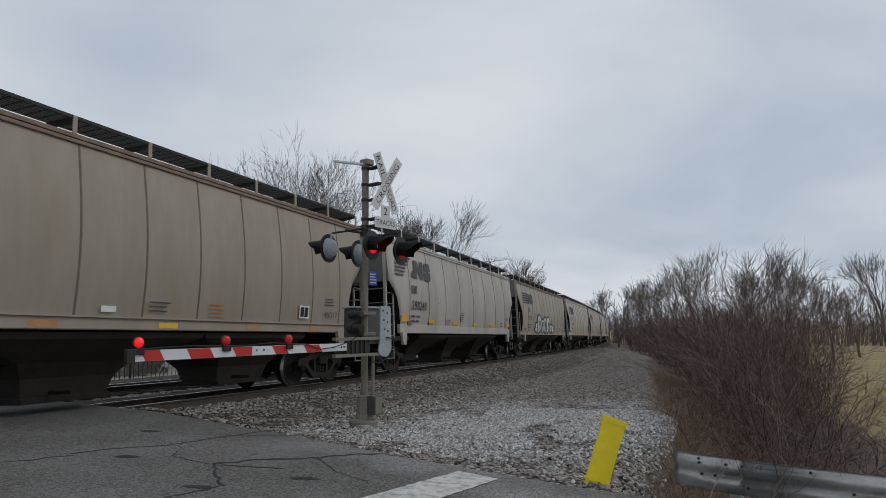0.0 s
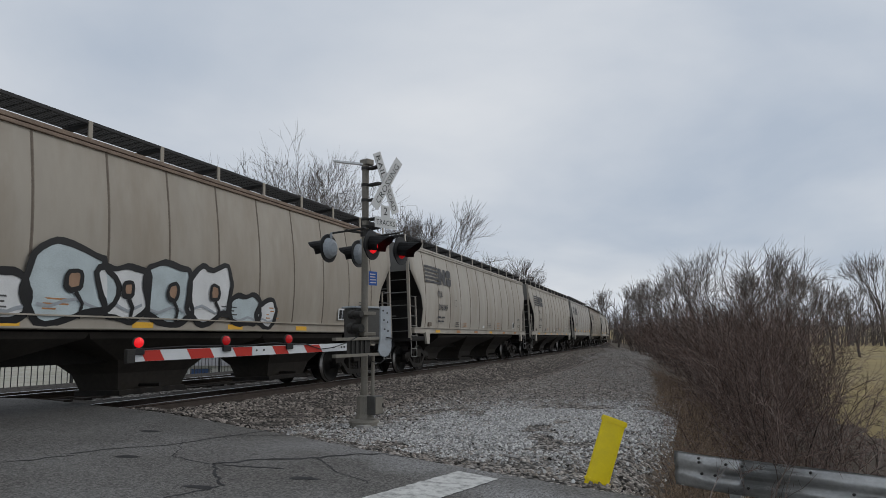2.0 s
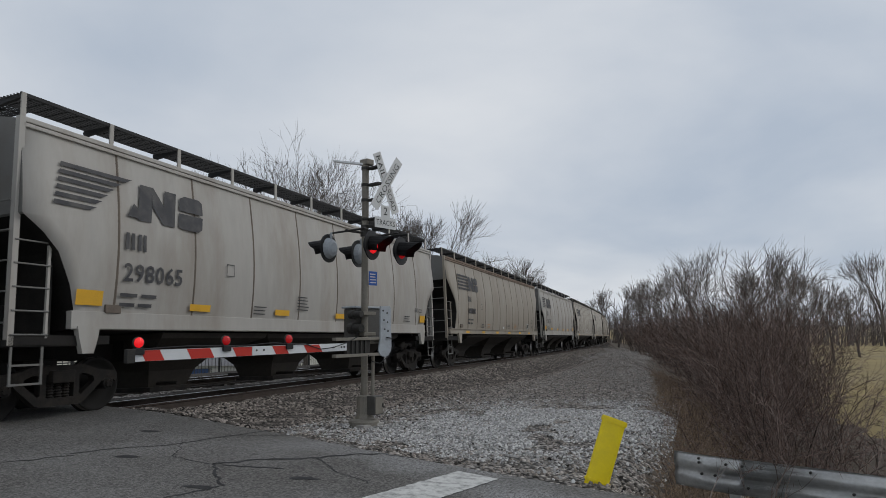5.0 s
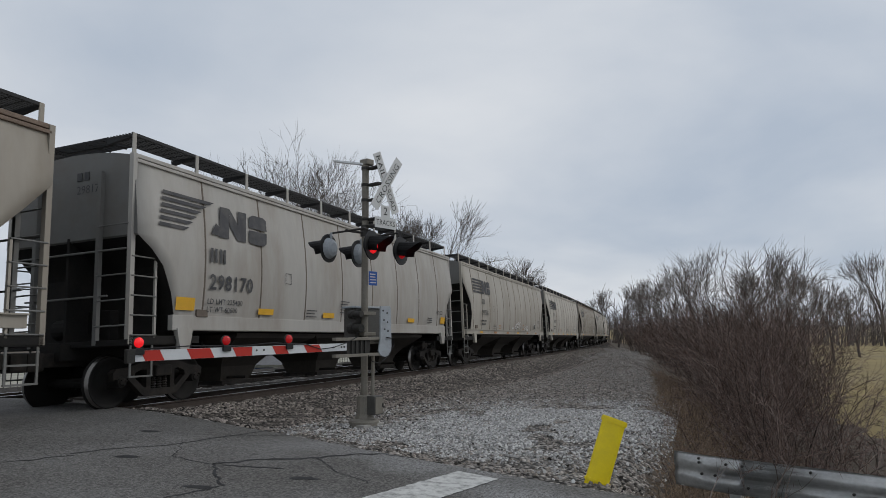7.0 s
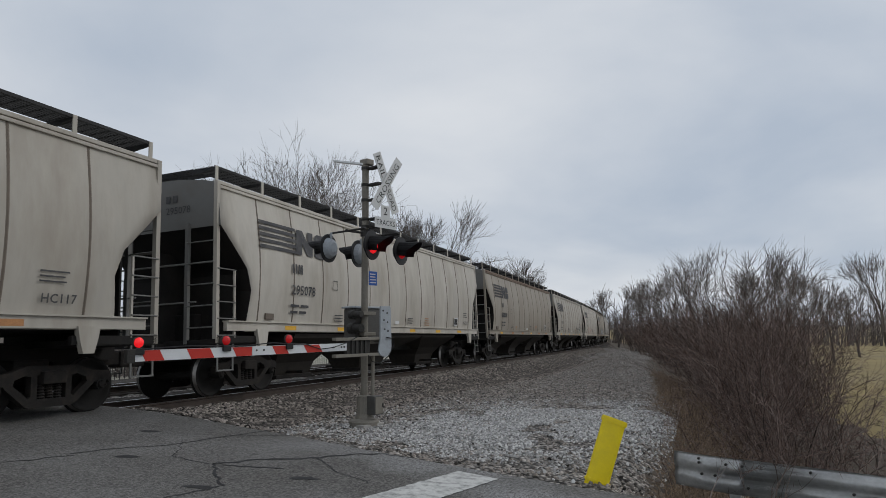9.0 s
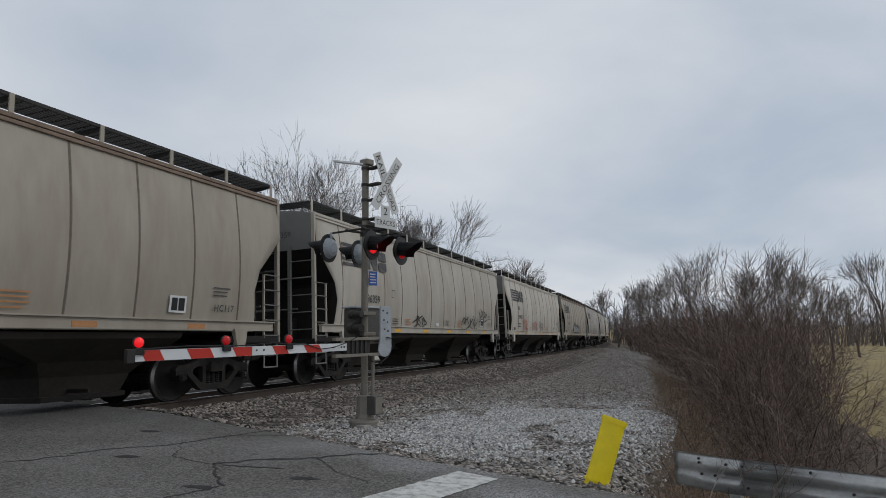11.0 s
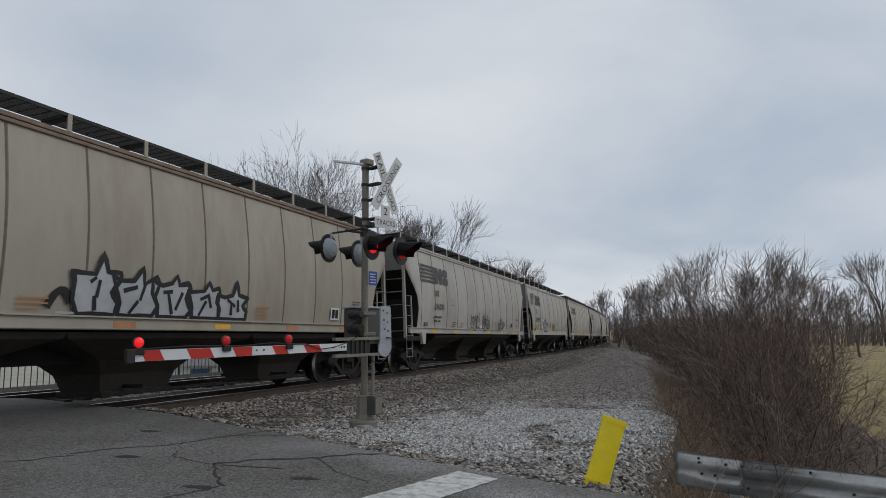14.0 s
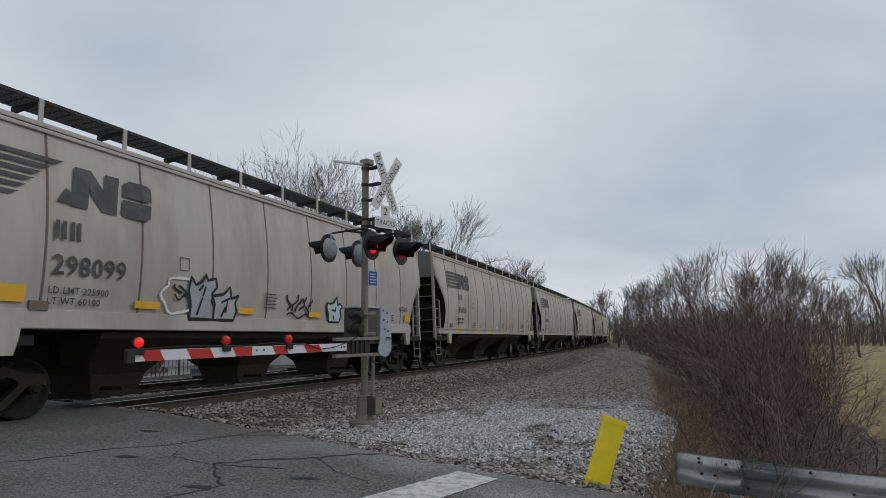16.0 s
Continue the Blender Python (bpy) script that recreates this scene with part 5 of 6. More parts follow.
            dep = 0.18 + 0.22 * max(0, math.sin(a)) ** 0.7
            vs.append((bm.verts.new((x + 0.165 * math.cos(a), y0, 3.02 + 0.165 * math.sin(a))), bm.verts.new((x + 0.16 * math.cos(a), y0 + d * dep, 3.00 + 0.16 * math.sin(a)))))
        for a, b in zip(vs, vs[1:]):
            bm.faces.new((a[0], a[1], b[1], b[0]))
        bmesh.ops.solidify(bm, geom=bm.faces[:], thickness=0.006)
        P("visor", bm, M["black"], "", la)
    lamp(-0.36, True, M["red_lit"])
    lamp(0.36, True, M["red_dim"])
    lamp(-0.36, False, M["red_dim"])
    lamp(0.36, False, M["red_dim"])
    # blue notice
    bm = B()
    box(bm, 0.02, 0.22, -0.085, -0.078, 2.36, 2.61, 0.002)
    bl = P("notice_sign", bm, M["blue"], "small blue notice with white lines")
    for z in (2.56, 2.51, 2.46, 2.41):
        bm = B()
        box(bm, 0.045, 0.195 - 0.02 * (z > 2.5), -0.088, -0.086, z - 0.010, z + 0.010)
        P("text_bar", bm, M["sign_white"], par=bl)
    # gate mechanism
    bm = B()
    box(bm, -0.14, 0.56, 0.07, 0.40, 1.40, 1.96, 0.03)
    P("gate_machine", bm, M["machine"], "grey gate machine housing")
    bm = B()
    box(bm, -0.17, 0.59, 0.04, 0.43, 1.955, 1.99, 0.01)
    P("machine_lid", bm, M["hood_grey"])
    for z in (1.86, 1.50):
        bm = B()
        tube(bm, (0, 0, z - 0.03), (0, 0, z + 0.03), 0.10, n=16)
        box(bm, -0.13, 0.16, -0.12, -0.04, z - 0.03, z + 0.03, 0.008)
        P("clamp", bm, M["mast"])
    bm = B()
    box(bm, -1.0, 0.12, -0.40, -0.30, 1.40, 1.45, 0.006)
    box(bm, -1.0, 0.12, -0.40, -0.30, 1.13, 1.18, 0.006)
    box(bm, -0.66, -0.60, -0.34, -0.22, 1.13, 1.44, 0.006)
    box(bm, -0.25, 0.25, -0.30, 0.10, 1.33, 1.41, 0.01)
    P("arm_yoke", bm, M["mast"])
    bm = B()
    box(bm, -0.72, -0.20, -0.35, -0.28, 1.18, 1.40, 0.01)
    for k in range(4):
        box(bm, -0.64 + k * 0.1, -0.60 + k * 0.1, -0.375, -0.345, 1.17, 1.41, 0.004)
    P("arm_adapter", bm, M["dark_metal"])
    bm = B()
    lobe = [(0.09 + 0.165 * math.cos(a), 1.27 + 0.165 * math.sin(a)) for a in [radians(200 + 20 * k) for k in range(9)]]
    prism(bm, [(-0.02, 1.98), (0.21, 1.98), (0.235, 1.95), (0.25, 1.45)] + lobe[::-1] + [(-0.02, 1.42)], -0.42, -0.39)
    bmesh.ops.bevel(bm, geom=[e for e in bm.edges], offset=0.005, segments=1, affect="EDGES")
    cw = P("counterweight_plate", bm, M["hood_grey"], "pale steel counterweight plate with bolt holes")
    for x, z in ((0.04, 1.90), (0.14, 1.86), (0.06, 1.74), (0.15, 1.70), (0.08, 1.58), (0.16, 1.55)):
        bm = B()
        tube(bm, (x, -0.426, z), (x, -0.416, z), 0.016, n=8)
        P("bolt", bm, M["dark_metal"], par=cw)
    for z, r in ((1.60, 0.07), (1.84, 0.055)):
        bm = B()
        tube(bm, (-0.22, 0.02, z), (-0.22, -0.16, z), r, n=14)
        tube(bm, (-0.22, 0.12, z), (-0.22, 0.02, z), r * 1.4, n=14)
        P("motor_cap", bm, M["dark_metal"])
    # gate arm: striped hollow beam, deeper towards its root
    a0, a1, zc = -0.74, -4.22, 1.30
    bm = B()
    prism(bm, [(a0, zc - 0.06), (a1, zc - 0.085), (a1, zc + 0.055), (a0, zc + 0.06)], -0.365, -0.34)
    arm = P("gate_arm", bm, M["arm_white"], "lowered white gate arm with red slanted stripes")
    for x0, x1, square in ((-4.128, -3.884, 0), (-3.52, -3.189, 0), (-2.847, -2.535, 1), (-2.19, -1.964, 0), (-1.618, -1.321, 0)):
        bm = B()
        lo0, lo1 = [zc - 0.07 - 0.0072 * (a0 - x) + 0.012 for x in (x0, x1)]
        q = [(x0 + 0.07, lo0), (x1 + (0 if square else 0.07), lo1), (x1, zc + 0.0535), (x0, zc + 0.0525)]
        prism(bm, q, -0.3685, -0.3655)
        P("red_stripe", bm, M["arm_red"], par=arm)
    bm = B()
    box(bm, -2.525, -2.24, -0.372, -0.366, zc - 0.068, zc + 0.05)
    P("splice_plate", bm, M["arm_white"], par=arm)
    bm = B()
    box(bm, a1 - 0.08, a1 + 0.02, -0.40, -0.31, zc - 0.10, zc + 0.07, 0.006)
    P("tip_bracket", bm, M["dark_metal"], par=arm)
    for x in (-2.46, -2.34, -1.02, -0.86, -0.80):
        bm = B()
        tube(bm, (x, -0.380, zc), (x, -0.364, zc), 0.014, n=6)
        P("bolt", bm, M["dark_metal"], par=arm)
    for i, x in enumerate((-4.156, -2.951, -1.903)):
        bm = B()
        box(bm, x - 0.05, x + 0.07, -0.40, -0.32, zc + 0.0, zc + 0.085, 0.008)
        P("arm_light", bm, M["black"], par=arm)
        bm = B()
        tube(bm, (x, -0.375, zc + 0.15), (x, -0.345, zc + 0.15), 0.072, n=18)
        P("lens_rim", bm, M["dark_metal"], par=arm)
        bm = B()
        bmesh.ops.create_uvsphere(bm, u_segments=16, v_segments=10, radius=0.064, matrix=Matrix.Translation((x, -0.375, zc + 0.15)) @ Matrix.Diagonal((0.95, 0.6, 1.0, 1)))
        P("arm_lens", bm, M["red_lit"] if i < 1 else M["red_dim"], "red lens", par=arm)
    # cables
    def cable(pts, r):
        vs, fs = [], []
        limb(vs, fs, [Vector(p_) + Vector((0, 0, Z0)) for p_ in pts], r, r, 6)
        part("cable", (vs, fs), M["black"], sig)
    pts = [(-0.55, -0.41, 1.46), (-0.75, -0.42, 1.38), (-1.05, -0.40, 1.30), (-1.3, -0.385, 1.28), (-1.6, -0.38, zc + 0.07), (-1.85, -0.38, zc + 0.075), (-2.2, -0.38, zc + 0.10), (-2.6, -0.38, zc + 0.075), (-2.9, -0.38, zc + 0.075), (-3.5, -0.38, zc + 0.09), (-4.1, -0.38, zc + 0.07)]
    cable(pts, 0.008)
    pts = [(-0.30, -0.42, 1.15), (-0.22, -0.43, 1.04), (-0.05, -0.44, 1.0), (0.16, -0.44, 1.12), (0.29, -0.44, 1.30), (0.26, -0.44, 1.42), (0.10, -0.44, 1.44)]
    cable(pts, 0.009)
    return sig


crossing_signal()


# ---------------------------------------------------------------- guard rail and marker
def guard_rail():
    a = Vector((2.2, 6.40))
    d = Vector((0.757, -0.653)).normalized()
    m = Matrix(((d.x, -d.y, 0, a.x), (d.y, d.x, 0, a.y), (0, 0, 1, 0), (0, 0, 0, 1)))
    gr = empty("guard_rail", "galvanized steel road guard rail with a rounded end", "guard rail", m=m)
    prof = [(0.0, -0.26), (-0.012, -0.235), (-0.075, -0.20), (-0.085, -0.17), (-0.075, -0.14), (-0.01, -0.115), (-0.01, -0.085), (-0.075, -0.06), (-0.085, -0.03), (-0.075, 0.0), (-0.012, 0.035), (0.0, 0.055)]

    def beam(x0, x1, n, off, flare):
        bm = B()
        rows = []
        for i in range(n + 1):
            x = x0 + (x1 - x0) * i / n
            k = sstep(0.35, 0.0, x) if flare else 0
            rows.append([bm.verts.new((x, (y - off) * (1 - 0.7 * k) + 0.05 * k, -0.10 + (z + 0.10))) for y, z in prof])
        for r0, r1 in zip(rows, rows[1:]):
            for k in range(len(prof) - 1):
                bm.faces.new((r0[k], r1[k], r1[k + 1], r0[k + 1])).smooth = True
        bmesh.ops.solidify(bm, geom=bm.faces[:], thickness=0.004)
        return bm
    part("end_section", beam(0.0, 0.66, 14, 0.006, True), M["galv"], gr)
    part("beam", beam(0.58, 12.0, 12, 0.0, False), M["galv"], gr)
    for x, z in ((0.28, 0.0), (0.28, 0.035), (0.52, 0.01), (0.30, -0.10), (0.42, -0.10), (0.66, 0.012), (0.70, -0.17), (1.2, 0.03), (1.5, -0.1)):
        bm = B()
        tube(bm, (x, -0.10, z), (x, -0.075, z), 0.012, n=8)
        part("bolt", bm, M["dark_metal"], gr)
    for x in (0.55, 2.45, 4.35, 6.25, 8.15, 10.05):
        q = a + d * x
        bm = B()
        box(bm, x - 0.05, x + 0.05, 0.02, 0.16, ground_z(q.x, q.y) - 0.15, 0.0, 0.006)
        part("post", bm, M["galv"], gr, "steel guard rail post")


guard_rail()


def marker():
    zc = ground_z(1.69, 7.32)
    m = Matrix.Translation((1.63, 7.24, zc - 0.02)) @ pose(0, 0, 0, -5, 20, 0)
    mk = empty("marker_post", "bright yellow plastic marker post leaning in the gravel", "marker post", m=m)

    def slab(z0, z1, w, t):
        bm = B()
        pts = []
        for k in range(24):
            a = 6.28319 * k / 24
            pts.append((math.copysign(abs(math.cos(a)) ** 0.45, math.cos(a)) * w / 2, math.copysign(abs(math.sin(a)) ** 0.7, math.sin(a)) * t / 2))
        prism(bm, pts, z0, z1, "z")
        bmesh.ops.bevel(bm, geom=[e for e in bm.edges if abs(e.verts[0].co.z - e.verts[1].co.z) < 1e-6], offset=0.008, segments=2, affect="EDGES")
        return bm
    part("shaft", slab(-0.05, 0.72, 0.26, 0.085), M["yellow"], mk, smooth=False)
    part("top_band", slab(0.705, 0.77, 0.29, 0.105), M["yellow"], mk)
    part("lower_band", slab(0.05, 0.09, 0.285, 0.10), M["yellow"], mk)


marker()


# ---------------------------------------------------------------- bare trees and brush
def sway(rnd, start, way, length, segs, wob, lift):
    pts, p_, d = [start.copy()], start.copy(), way.normalized()
    for _ in range(segs):
        d = (d + Vector((rnd.gauss(0, wob), rnd.gauss(0, wob), rnd.gauss(0, wob) + lift))).normalized()
        p_ = p_ + d * (length / segs)
        pts.append(p_)
    return pts


def bare_tree(x, y, zb, height, seed, label, spread=1.0, rtw=0.016, mat_c="bark", levels=7, low=0.22):
    """A trunk that forks again and again into a fan of fine twigs."""
    rnd = random.Random(seed)
    tr = empty("tree", label, "tree", m=Matrix.Translation((x, y, zb)))
    tv, tf, cv, cf = [], [], [], []
    r_root = height * 0.013

    def grow(p_, d, ln, r, level):
        segs = 4 if level < 3 else 3
        q = sway(rnd, p_, d, ln, segs, 0.07 + 0.012 * level, 0.035)
        r1 = max(rtw * 0.5, r * 0.66)
        limb(tv if level == 0 else cv, tf if level == 0 else cf, q, max(rtw * 0.8, r), r1 if level < levels else rtw * 0.2, 6 if level < 2 else 3)
        if level >= levels:
            for _ in range(2):
                i = rnd.choice((1, 2, 3))
                wd = (q[i] - q[i - 1]).normalized() + Vector((rnd.gauss(0, 0.35), rnd.gauss(0, 0.35), rnd.gauss(0.1, 0.25)))
                limb(cv, cf, sway(rnd, q[i], wd, ln * rnd.uniform(0.7, 1.5), 3, 0.1, 0.03), rtw * 0.7, rtw * 0.25, 3)
            return
        end = (q[-1] - q[-2]).normalized()
        forks = 3 if level in (0, 1) else rnd.choice((2, 2, 3))
        turn0 = rnd.uniform(0, 6.28)
        for k in range(forks):
            u = end.orthogonal().normalized()
            w = end.cross(u)
            a = turn0 + 6.28 * k / forks + rnd.gauss(0, 0.3)
            ang = (rnd.uniform(0.22, 0.52) if k else rnd.uniform(0.08, 0.3)) * spread
            nd = end * math.cos(ang) + (u * math.cos(a) + w * math.sin(a)) * math.sin(ang)
            grow(q[-1], nd, ln * rnd.uniform(0.66, 0.86) * (0.72 / low ** 0.12 / 1.1 if level == 0 else 1), r1 * (0.85 if k == 0 else 0.66), level + 1)
        for _ in range(1 if level < 2 else 2):
            i = rnd.uniform(0.3, 0.9) * segs
            k = int(min(segs - 1, i))
            side = Vector((rnd.gauss(0, 1), rnd.gauss(0, 1), 0.5)).normalized()
            nd = ((q[k + 1] - q[k]).normalized() + side * 0.8).normalized()
            if level + 3 <= levels:
                grow(q[k].lerp(q[k + 1], i - k), nd, ln * rnd.uniform(0.35, 0.6), r1 * 0.4, level + 3)
            elif level > 2:
                limb(cv, cf, sway(rnd, q[k], nd, ln * 0.6, 3, 0.12, 0.04), rtw, rtw * 0.5, 3)
    grow(Vector((0, 0, -0.3)), Vector((rnd.gauss(0, 0.04), rnd.gauss(0, 0.04), 1)), height * low, r_root, 0)
    k = height / max(v.z for v in cv)
    for vs in (tv, cv):
        for v in vs:
            v *= k
    part("trunk", (tv, tf), M["bark"], tr, smooth=True)
    part("crown", (cv, cf), M[mat_c], tr, "leafless branches and twigs")
    return tr


def bush(x, y, height, radius, stems, seed, label, r_stem=0.011, lean=0.55, m="twig", twigs=8, name="bush", droop=0.0):
    """Many stems from the ground, each with side branches that carry twigs of their own."""
    rnd = random.Random(seed)
    zb = ground_z(x, y) - 0.1
    b = empty(name, label, "bush", "roadside brush", m=Matrix.Translation((x, y, zb)))
    vs, fs, ws, gs = [], [], [], []
    for _ in range(stems):
        a, rr = rnd.uniform(0, 6.28), radius * math.sqrt(rnd.random())
        h = height * rnd.uniform(0.5, 1.0) * (1 - 0.3 * (rr / radius) ** 2)
        out = Vector((math.cos(a), math.sin(a), 0)) * lean * (rr / radius) * rnd.uniform(0.3, 1.5)
        px, py = math.cos(a) * rr * 0.7, math.sin(a) * rr * 0.7
        st = sway(rnd, Vector((px, py, ground_z(x + px, y + py) - zb - 0.05)), out + Vector((rnd.gauss(0, .22), rnd.gauss(0, .22), 1)), h, 7, 0.19, -droop)
        limb(vs, fs, st, r_stem * rnd.uniform(0.8, 1.9), r_stem * 0.35, 3)
        for _ in range(twigs):
            i = rnd.uniform(1.2, 6.7)
            k = int(i)
            p_ = st[k].lerp(st[min(7, k + 1)], i - k)
            up = (st[min(7, k + 1)] - st[k]).normalized()
            nd = up * 0.55 + Vector((rnd.gauss(0, 0.7), rnd.gauss(0, 0.7), rnd.uniform(-0.25, 0.7)))
            tw = sway(rnd, p_, nd, h * rnd.uniform(0.16, 0.38), 4, 0.16, 0.02 - droop)
            limb(ws, gs, tw, r_stem * 0.55, r_stem * 0.25, 3)
            for _ in range(3):
                j = rnd.choice((1, 2, 3))
                d2 = (tw[j + 1] - tw[j]).normalized() + Vector((rnd.gauss(0, 0.6), rnd.gauss(0, 0.6), rnd.gauss(0.15, 0.4)))
                limb(ws, gs, sway(rnd, tw[j], d2, h * rnd.uniform(0.06, 0.16), 2, 0.2, 0.03), r_stem * 0.34, r_stem * 0.2, 3)
    part("cane", (vs, fs), M["cane"] if m == "twig" else M[m], b)
    part("crown", (ws, gs), M[m], b)
    return b


def world_at(px, depth):
    """Ground place at a sideways angle (as a fraction of depth) and a depth before the camera."""
    return (px * depth, depth)


# big thicket beside the gravel strip and behind the guard rail
for i, (k, d, h, r, n) in enumerate(((0.485, 12.4, 2.6, 0.75, 40), (0.52, 11.2, 2.4, 0.8, 40), (0.482, 14.6, 3.3, 0.9, 50), (0.518, 14.4, 3.7, 1.1, 60), (0.552, 12.8, 2.9, 0.8, 16),
                                     (0.474, 18.0, 4.3, 1.0, 70), (0.505, 18.6, 4.9, 1.3, 80), (0.535, 19.0, 4.3, 1.1, 26), (0.455, 23.0, 5.2, 1.2, 80), (0.485, 25.0, 6.2, 1.7, 100),
                                     (0.428, 29.0, 5.3, 1.3, 85), (0.455, 33.0, 6.9, 1.8, 100), (0.402, 38.0, 5.6, 1.6, 90), (0.372, 48.0, 6.0, 2.0, 90), (0.35, 60.0, 6.2, 2.4, 95),
                                     (0.33, 74.0, 6.4, 3.0, 95), (0.312, 90.0, 6.6, 3.4, 95), (0.50, 34.0, 4.4, 2.0, 50), (0.545, 30.0, 3.8, 1.6, 14))):
    x, y = world_at(k, d)
    bush(x, y, h, r, n, 100 + i, "dense tangle of bare reddish brown stems" if i % 3 else "tall thicket of leafless grey brown branches", r_stem=0.0044 + 0.00024 * d, lean=0.34)
# low dead growth along the edge of the gravel
for i in range(15):
    s = 4.5 + i * 1.9
    c, d, n = track_at(s)
    q = c + n * (verge_line(s) + 1.25 + 0.3 * math.sin(i * 2.1))
    bush(q.x, q.y, 0.85 + 0.03 * s, 0.85, 17, 160 + i, "low tangle of dead brown weeds at the gravel edge", r_stem=0.005, lean=0.9, droop=0.02, twigs=6)
# open shrubs with long arching branches before the field
for i, (k, d, h, r, n) in enumerate(((0.565, 10.4, 2.5, 0.6, 12), (0.615, 10.0, 2.2, 0.7, 9), (0.675, 10.6, 2.4, 0.7, 9), (0.60, 12.6, 2.7, 0.8, 7), (0.54, 10.2, 1.7, 0.6, 20), (0.585, 9.4, 1.0, 0.6, 16))):
    x, y = world_at(k, d)
    bush(x, y, h, r, n, 140 + i, "open leafless shrub with long dark arching branches", r_stem=0.0085, lean=1.0, droop=0.05, twigs=8)

for k, d, h, sd in ((-0.258, 45, 16.4, 1), (-0.21, 44, 17.2, 31), (-0.175, 47, 16.6, 2), (-0.075, 56, 14.4, 17), (-0.012, 60, 15.4, 14), (0.045, 74, 12.8, 5), (0.068, 84, 14.0, 6), (0.10, 92, 14.6, 7), (0.132, 98, 13.6, 9)):
    x, y = world_at(k, d)
    bare_tree(x, y, ground_z(x, y), h, sd, "bare winter tree with spreading grey branches", rtw=0.0055 + 0.00013 * d, levels=6)
for k, d, h, sd in ((0.245, 118, 10.6, 21), (0.268, 112, 10.8, 22), (0.30, 88, 9.8, 23), (0.325, 74, 9.4, 24), (0.37, 52, 8.9, 25), (0.405, 40, 8.2, 26), (0.43, 30, 7.3, 27), (0.47, 33, 7.6, 28), (0.51, 36, 7.6, 29), (0.55, 42, 7.6, 30), (0.60, 60, 8.4, 31), (0.64, 75, 9.0, 32), (0.685, 62, 11.0, 33)):
    x, y = world_at(k, d)
    bare_tree(x, y, ground_z(x, y), h, sd, "dark leafless tree rising behind the brush", spread=0.85, rtw=0.0035 + 0.00010 * d, mat_c="far_twig", levels=6, low=0.2)


# far woods along the horizon
def far_woods():
    rnd = random.Random(77)
    vs, fs = [], []
    for _ in range(2600):
        a = rnd.uniform(-0.55, 0.95)
        d = rnd.uniform(170, 260)
        if a < 0.2 and d < 200:
            d += 60
        x, y = math.sin(a) * d, math.cos(a) * d
        z = ground_z(x, y) - 0.5
        h = rnd.uniform(6, 13)
        st = sway(rnd, Vector((x, y, z)), Vector((rnd.gauss(0, .1), rnd.gauss(0, .1), 1)), h, 4, 0.08, 0.02)
        limb(vs, fs, st, 0.16, 0.05, 3)
        for _ in range(7):
            i = rnd.uniform(0.8, 3.8)
            k = int(i)
            p_ = st[k].lerp(st[k + 1], i - k)
            limb(vs, fs, sway(rnd, p_, Vector((rnd.gauss(0, 1), rnd.gauss(0, 1), rnd.uniform(0.4, 1.4))), h * rnd.uniform(0.15, 0.4), 2, 0.15, 0.05), 0.08, 0.035, 3)
    tagged(part("far_woods", (vs, fs), M["far_twig"]), "line of far leafless woods on the horizon", "woods", kind="stuff")


far_woods()


# dry stalks at the edge of the gravel
def stalks():
    rnd = random.Random(31)
    vs, fs = [], []
    for _ in range(18000):
        s = 1.0 + 40 * rnd.random() ** 1.6
        c, d, n = track_at(s)
        lat = verge_line(s) + rnd.gauss(1.0, 0.7)
        if lat < verge_line(s) + (0.5 if s < 16 else -0.1):
            continue
        q = c + n * lat
        if not off_road(q.x, q.y):
            continue
        ln = rnd.uniform(0.15, 0.6)
        nd = Vector((rnd.gauss(0, 0.7), rnd.gauss(0, 0.7), rnd.uniform(0.15, 1)))
        limb(vs, fs, sway(rnd, Vector((q.x, q.y, ground_z(q.x, q.y) - 0.03)), nd, ln, 3, 0.25, -0.08), 0.005, 0.002, 3)
    tagged(part("dry_stalks", (vs, fs), M["straw"]), "matted dry stalks along the gravel edge", "dead grass", kind="stuff")


stalks()


# ---------------------------------------------------------------- beyond the tracks
def picket_fence():
    fe = empty("picket_fence", "black metal picket fence beyond the tracks", "fence")
    bm = B()
    box(bm, -0.012, 0.012, -0.012, 0.012, 0.0, 1.5)
    first = None
    for i in range(150):
        s = 4 + i * 0.26
        c, d, n = track_at(s)
        q = c + n * -13.0
        z = ground_z(q.x, q.y)
        m = Matrix.Translation((q.x, q.y, z - 0.05))
        if first is None:
            first = part("picket", bm, M["fence"], fe)
            first.matrix_basis = m
        else:
            share(first, m, fe)
    for z in (0.25, 1.38):
        bm = B()
        for i in range(19):
            s = 4 + i * 2.08
            a, b = track_at(s), track_at(s + 2.08)
            p0, p1 = a[0] + a[2] * -13.0, b[0] + b[2] * -13.0
            tube(bm, (p0.x, p0.y, ground_z(p0.x, p0.y) + z), (p1.x, p1.y, ground_z(p1.x, p1.y) + z), 0.022, n=4)
        part("fence_rail", bm, M["fence"], fe)
    for i in range(14):
        s = 4 + i * 3.0
        c, d, n = track_at(s)
        q = c + n * -13.0
        bm = B()
        z = ground_z(q.x, q.y)
        box(bm, q.x - 0.04, q.x + 0.04, q.y - 0.04, q.y + 0.04, z - 0.1, z + 1.62)
        part("fence_post", bm, M["fence"], fe)


picket_fence()


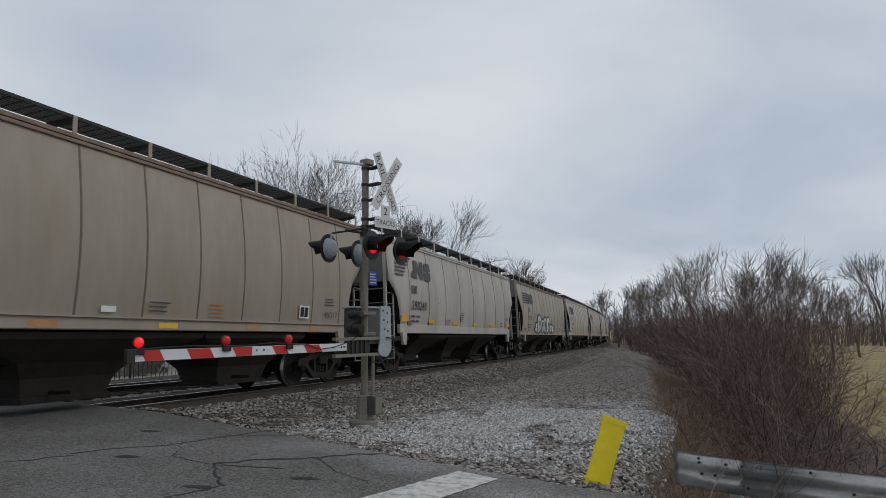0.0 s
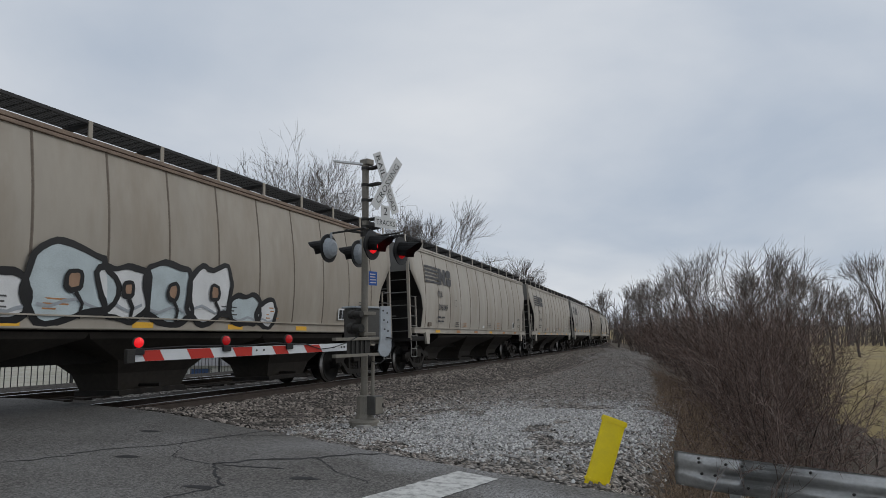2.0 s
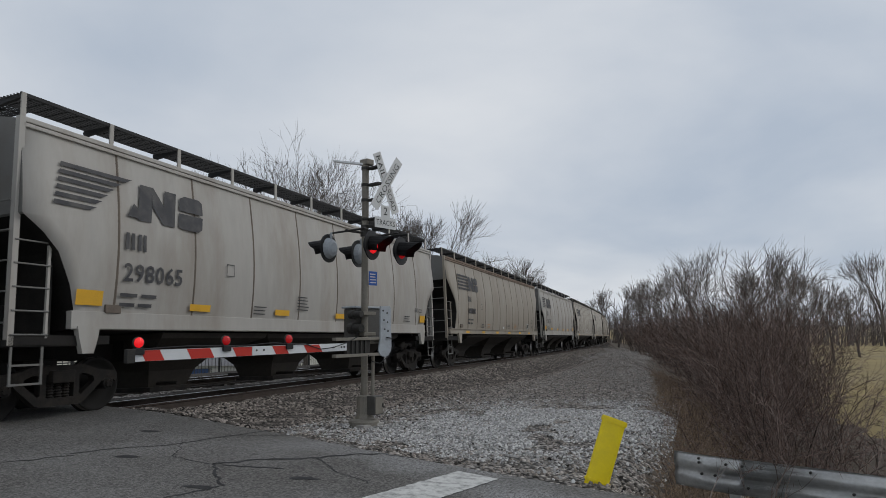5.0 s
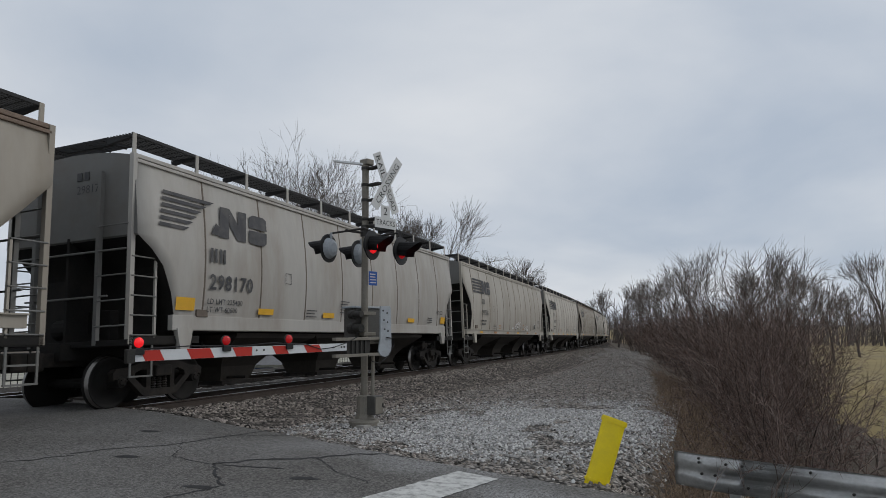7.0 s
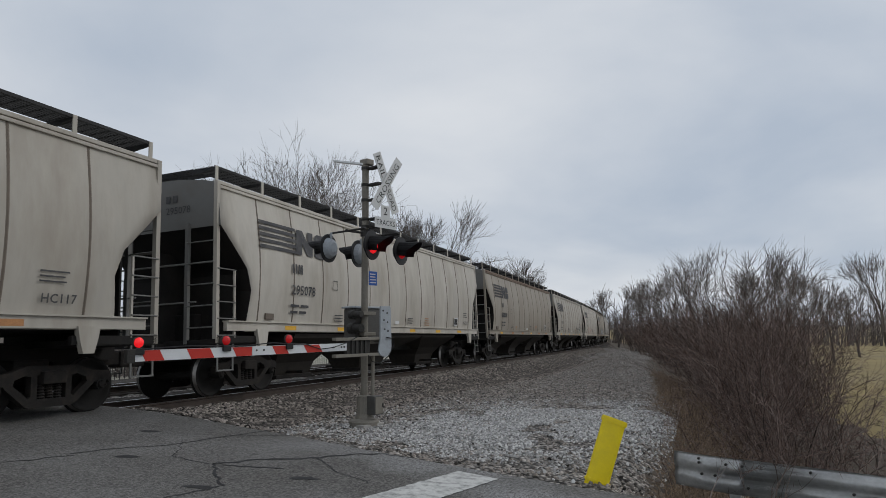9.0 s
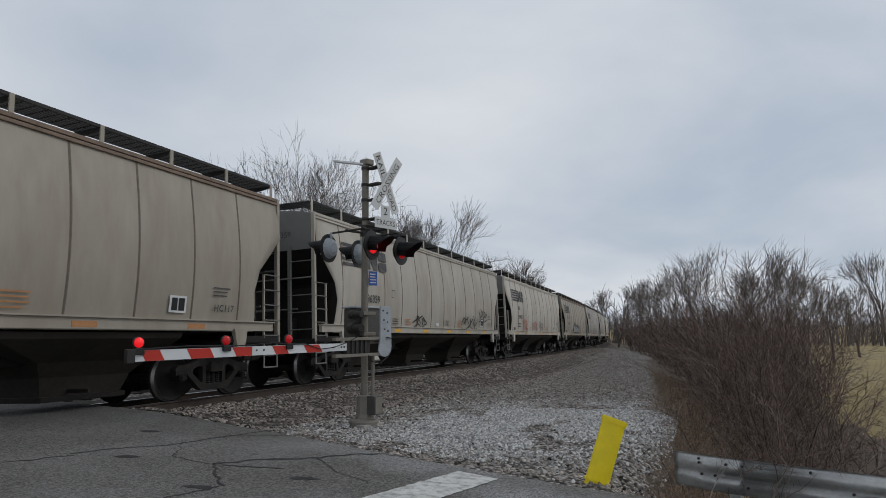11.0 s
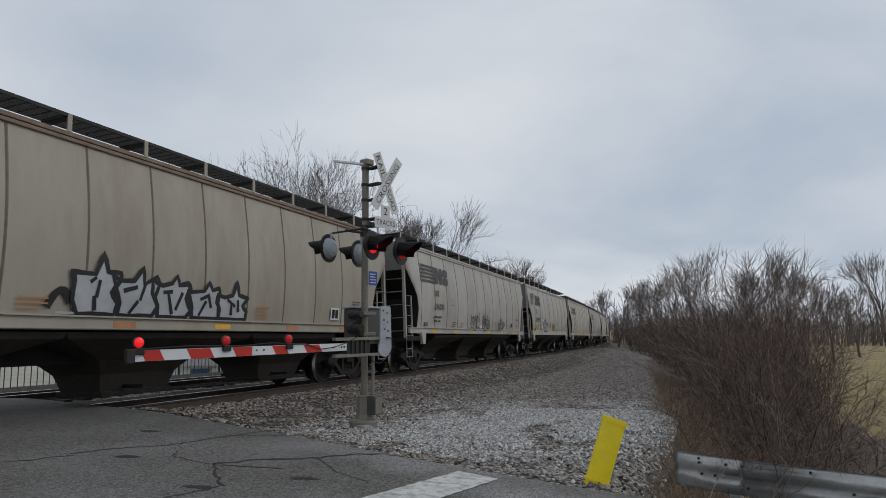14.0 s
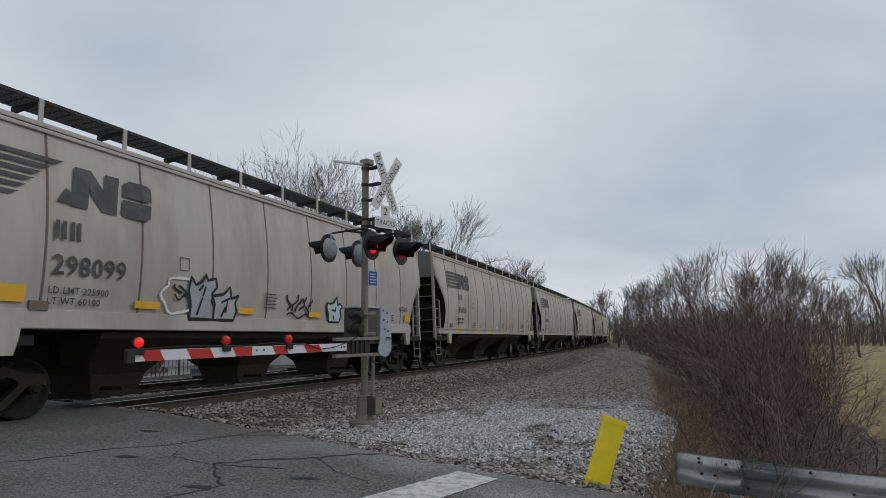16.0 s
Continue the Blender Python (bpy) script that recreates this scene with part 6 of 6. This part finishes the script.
def shed(k, depth, wide, deep, tall, turn, label):
    x, y = world_at(k, depth)
    z = ground_z(x, y)
    ho = empty("building", label, "building", m=pose(x, y, z, 0, 0, turn))
    bm = B()
    box(bm, -wide / 2, wide / 2, 0, deep, -0.3, tall)
    part("wall", bm, M["house_wall"], ho)
    bm = B()
    prism(bm, [(-0.4, tall), (deep + 0.4, tall), (deep / 2, tall + deep * 0.22)], -wide / 2 - 0.3, wide / 2 + 0.3, "x")
    part("roof", bm, M["roof"], ho)
    n = max(2, int(wide / 3.5))
    for i in range(n):
        cx = -wide / 2 + wide * (i + 0.5) / n
        bm = B()
        box(bm, cx - 0.55, cx + 0.55, -0.05, 0.0, tall * 0.35, tall * 0.8)
        wf = part("window", bm, M["roof"], ho)
        bm = B()
        box(bm, cx - 0.48, cx + 0.48, -0.06, -0.052, tall * 0.38, tall * 0.77)
        part("pane", bm, M["pane"], wf)


shed(-0.325, 37.5, 7.0, 2.6, 0.8, 8, "low white shed with blue windows behind the fence")
brush_k = [(-0.50, 40), (-0.45, 44), (-0.42, 50), (-0.33, 48), (-0.25, 54)]
for i, (k, d) in enumerate(brush_k):
    x, y = world_at(k, d)
    bush(x, y, 4.2, 2.4, 110, 300 + i, "grey leafless shrub beyond the second track", r_stem=0.022, m="far_twig", twigs=7)


# ---------------------------------------------------------------- the train, coupled and moving
PROTO = {}
CARS = []
pos = -LEN["A"][0] * 2
for i, (kind, pi, number, spray) in enumerate(TRAIN):
    L_, lb = LEN[kind]
    if (kind, pi) not in PROTO:
        PROTO[kind, pi] = hopper_car(kind, CARPAINT[pi])
        car = PROTO[kind, pi]
    else:
        car = copy_thing(PROTO[kind, pi], pose(0, 0, 0))
    CARS.append((car, kind, pos + lb / 2, number, spray))
    pos += L_
for i, (car, kind, c, number, spray) in enumerate(CARS):
    letter_car(car, kind, number, i)
    spray_car(car, kind, spray)
    base = "pale grey covered hopper car with deep side sill" if kind == "B" else "weathered grey covered hopper car with bulging ribbed sides"
    tagged(car, base + (" and sprayed marks" if spray else ""))


def train_shift(t):
    """How far the train has rolled, in metres; it slows a little."""
    return -17.97 + 17.36 * t - 0.0105 * t * t - 0.3 * sstep(15.5, 16.0, t)


def motions():
    for car, kind, c, number, spray in CARS:
        walk(car, [(t / 2, track_pose(c - train_shift(t / 2))) for t in range(33)])
        wheels = [o for o in car.children_recursive if o.name.startswith("wheelset")]
        for ws in wheels:
            home = ws.matrix_basis.copy()
            turn = 1 if home.to_3x3()[0][0] > 0 else -1
            rows, near = [(0.0, home)], False
            for f_ in range(1, 480):
                t = f_ / 30
                s = c - train_shift(t)
                if -12 < s < 42:
                    ang = -turn * train_shift(t) / 0.46
                    rows.append((t, home @ Matrix.Rotation(ang, 4, "Y")))
            last = rows[-1][1]
            rows.append((16.0, last))
            walk(ws, rows)


motions()
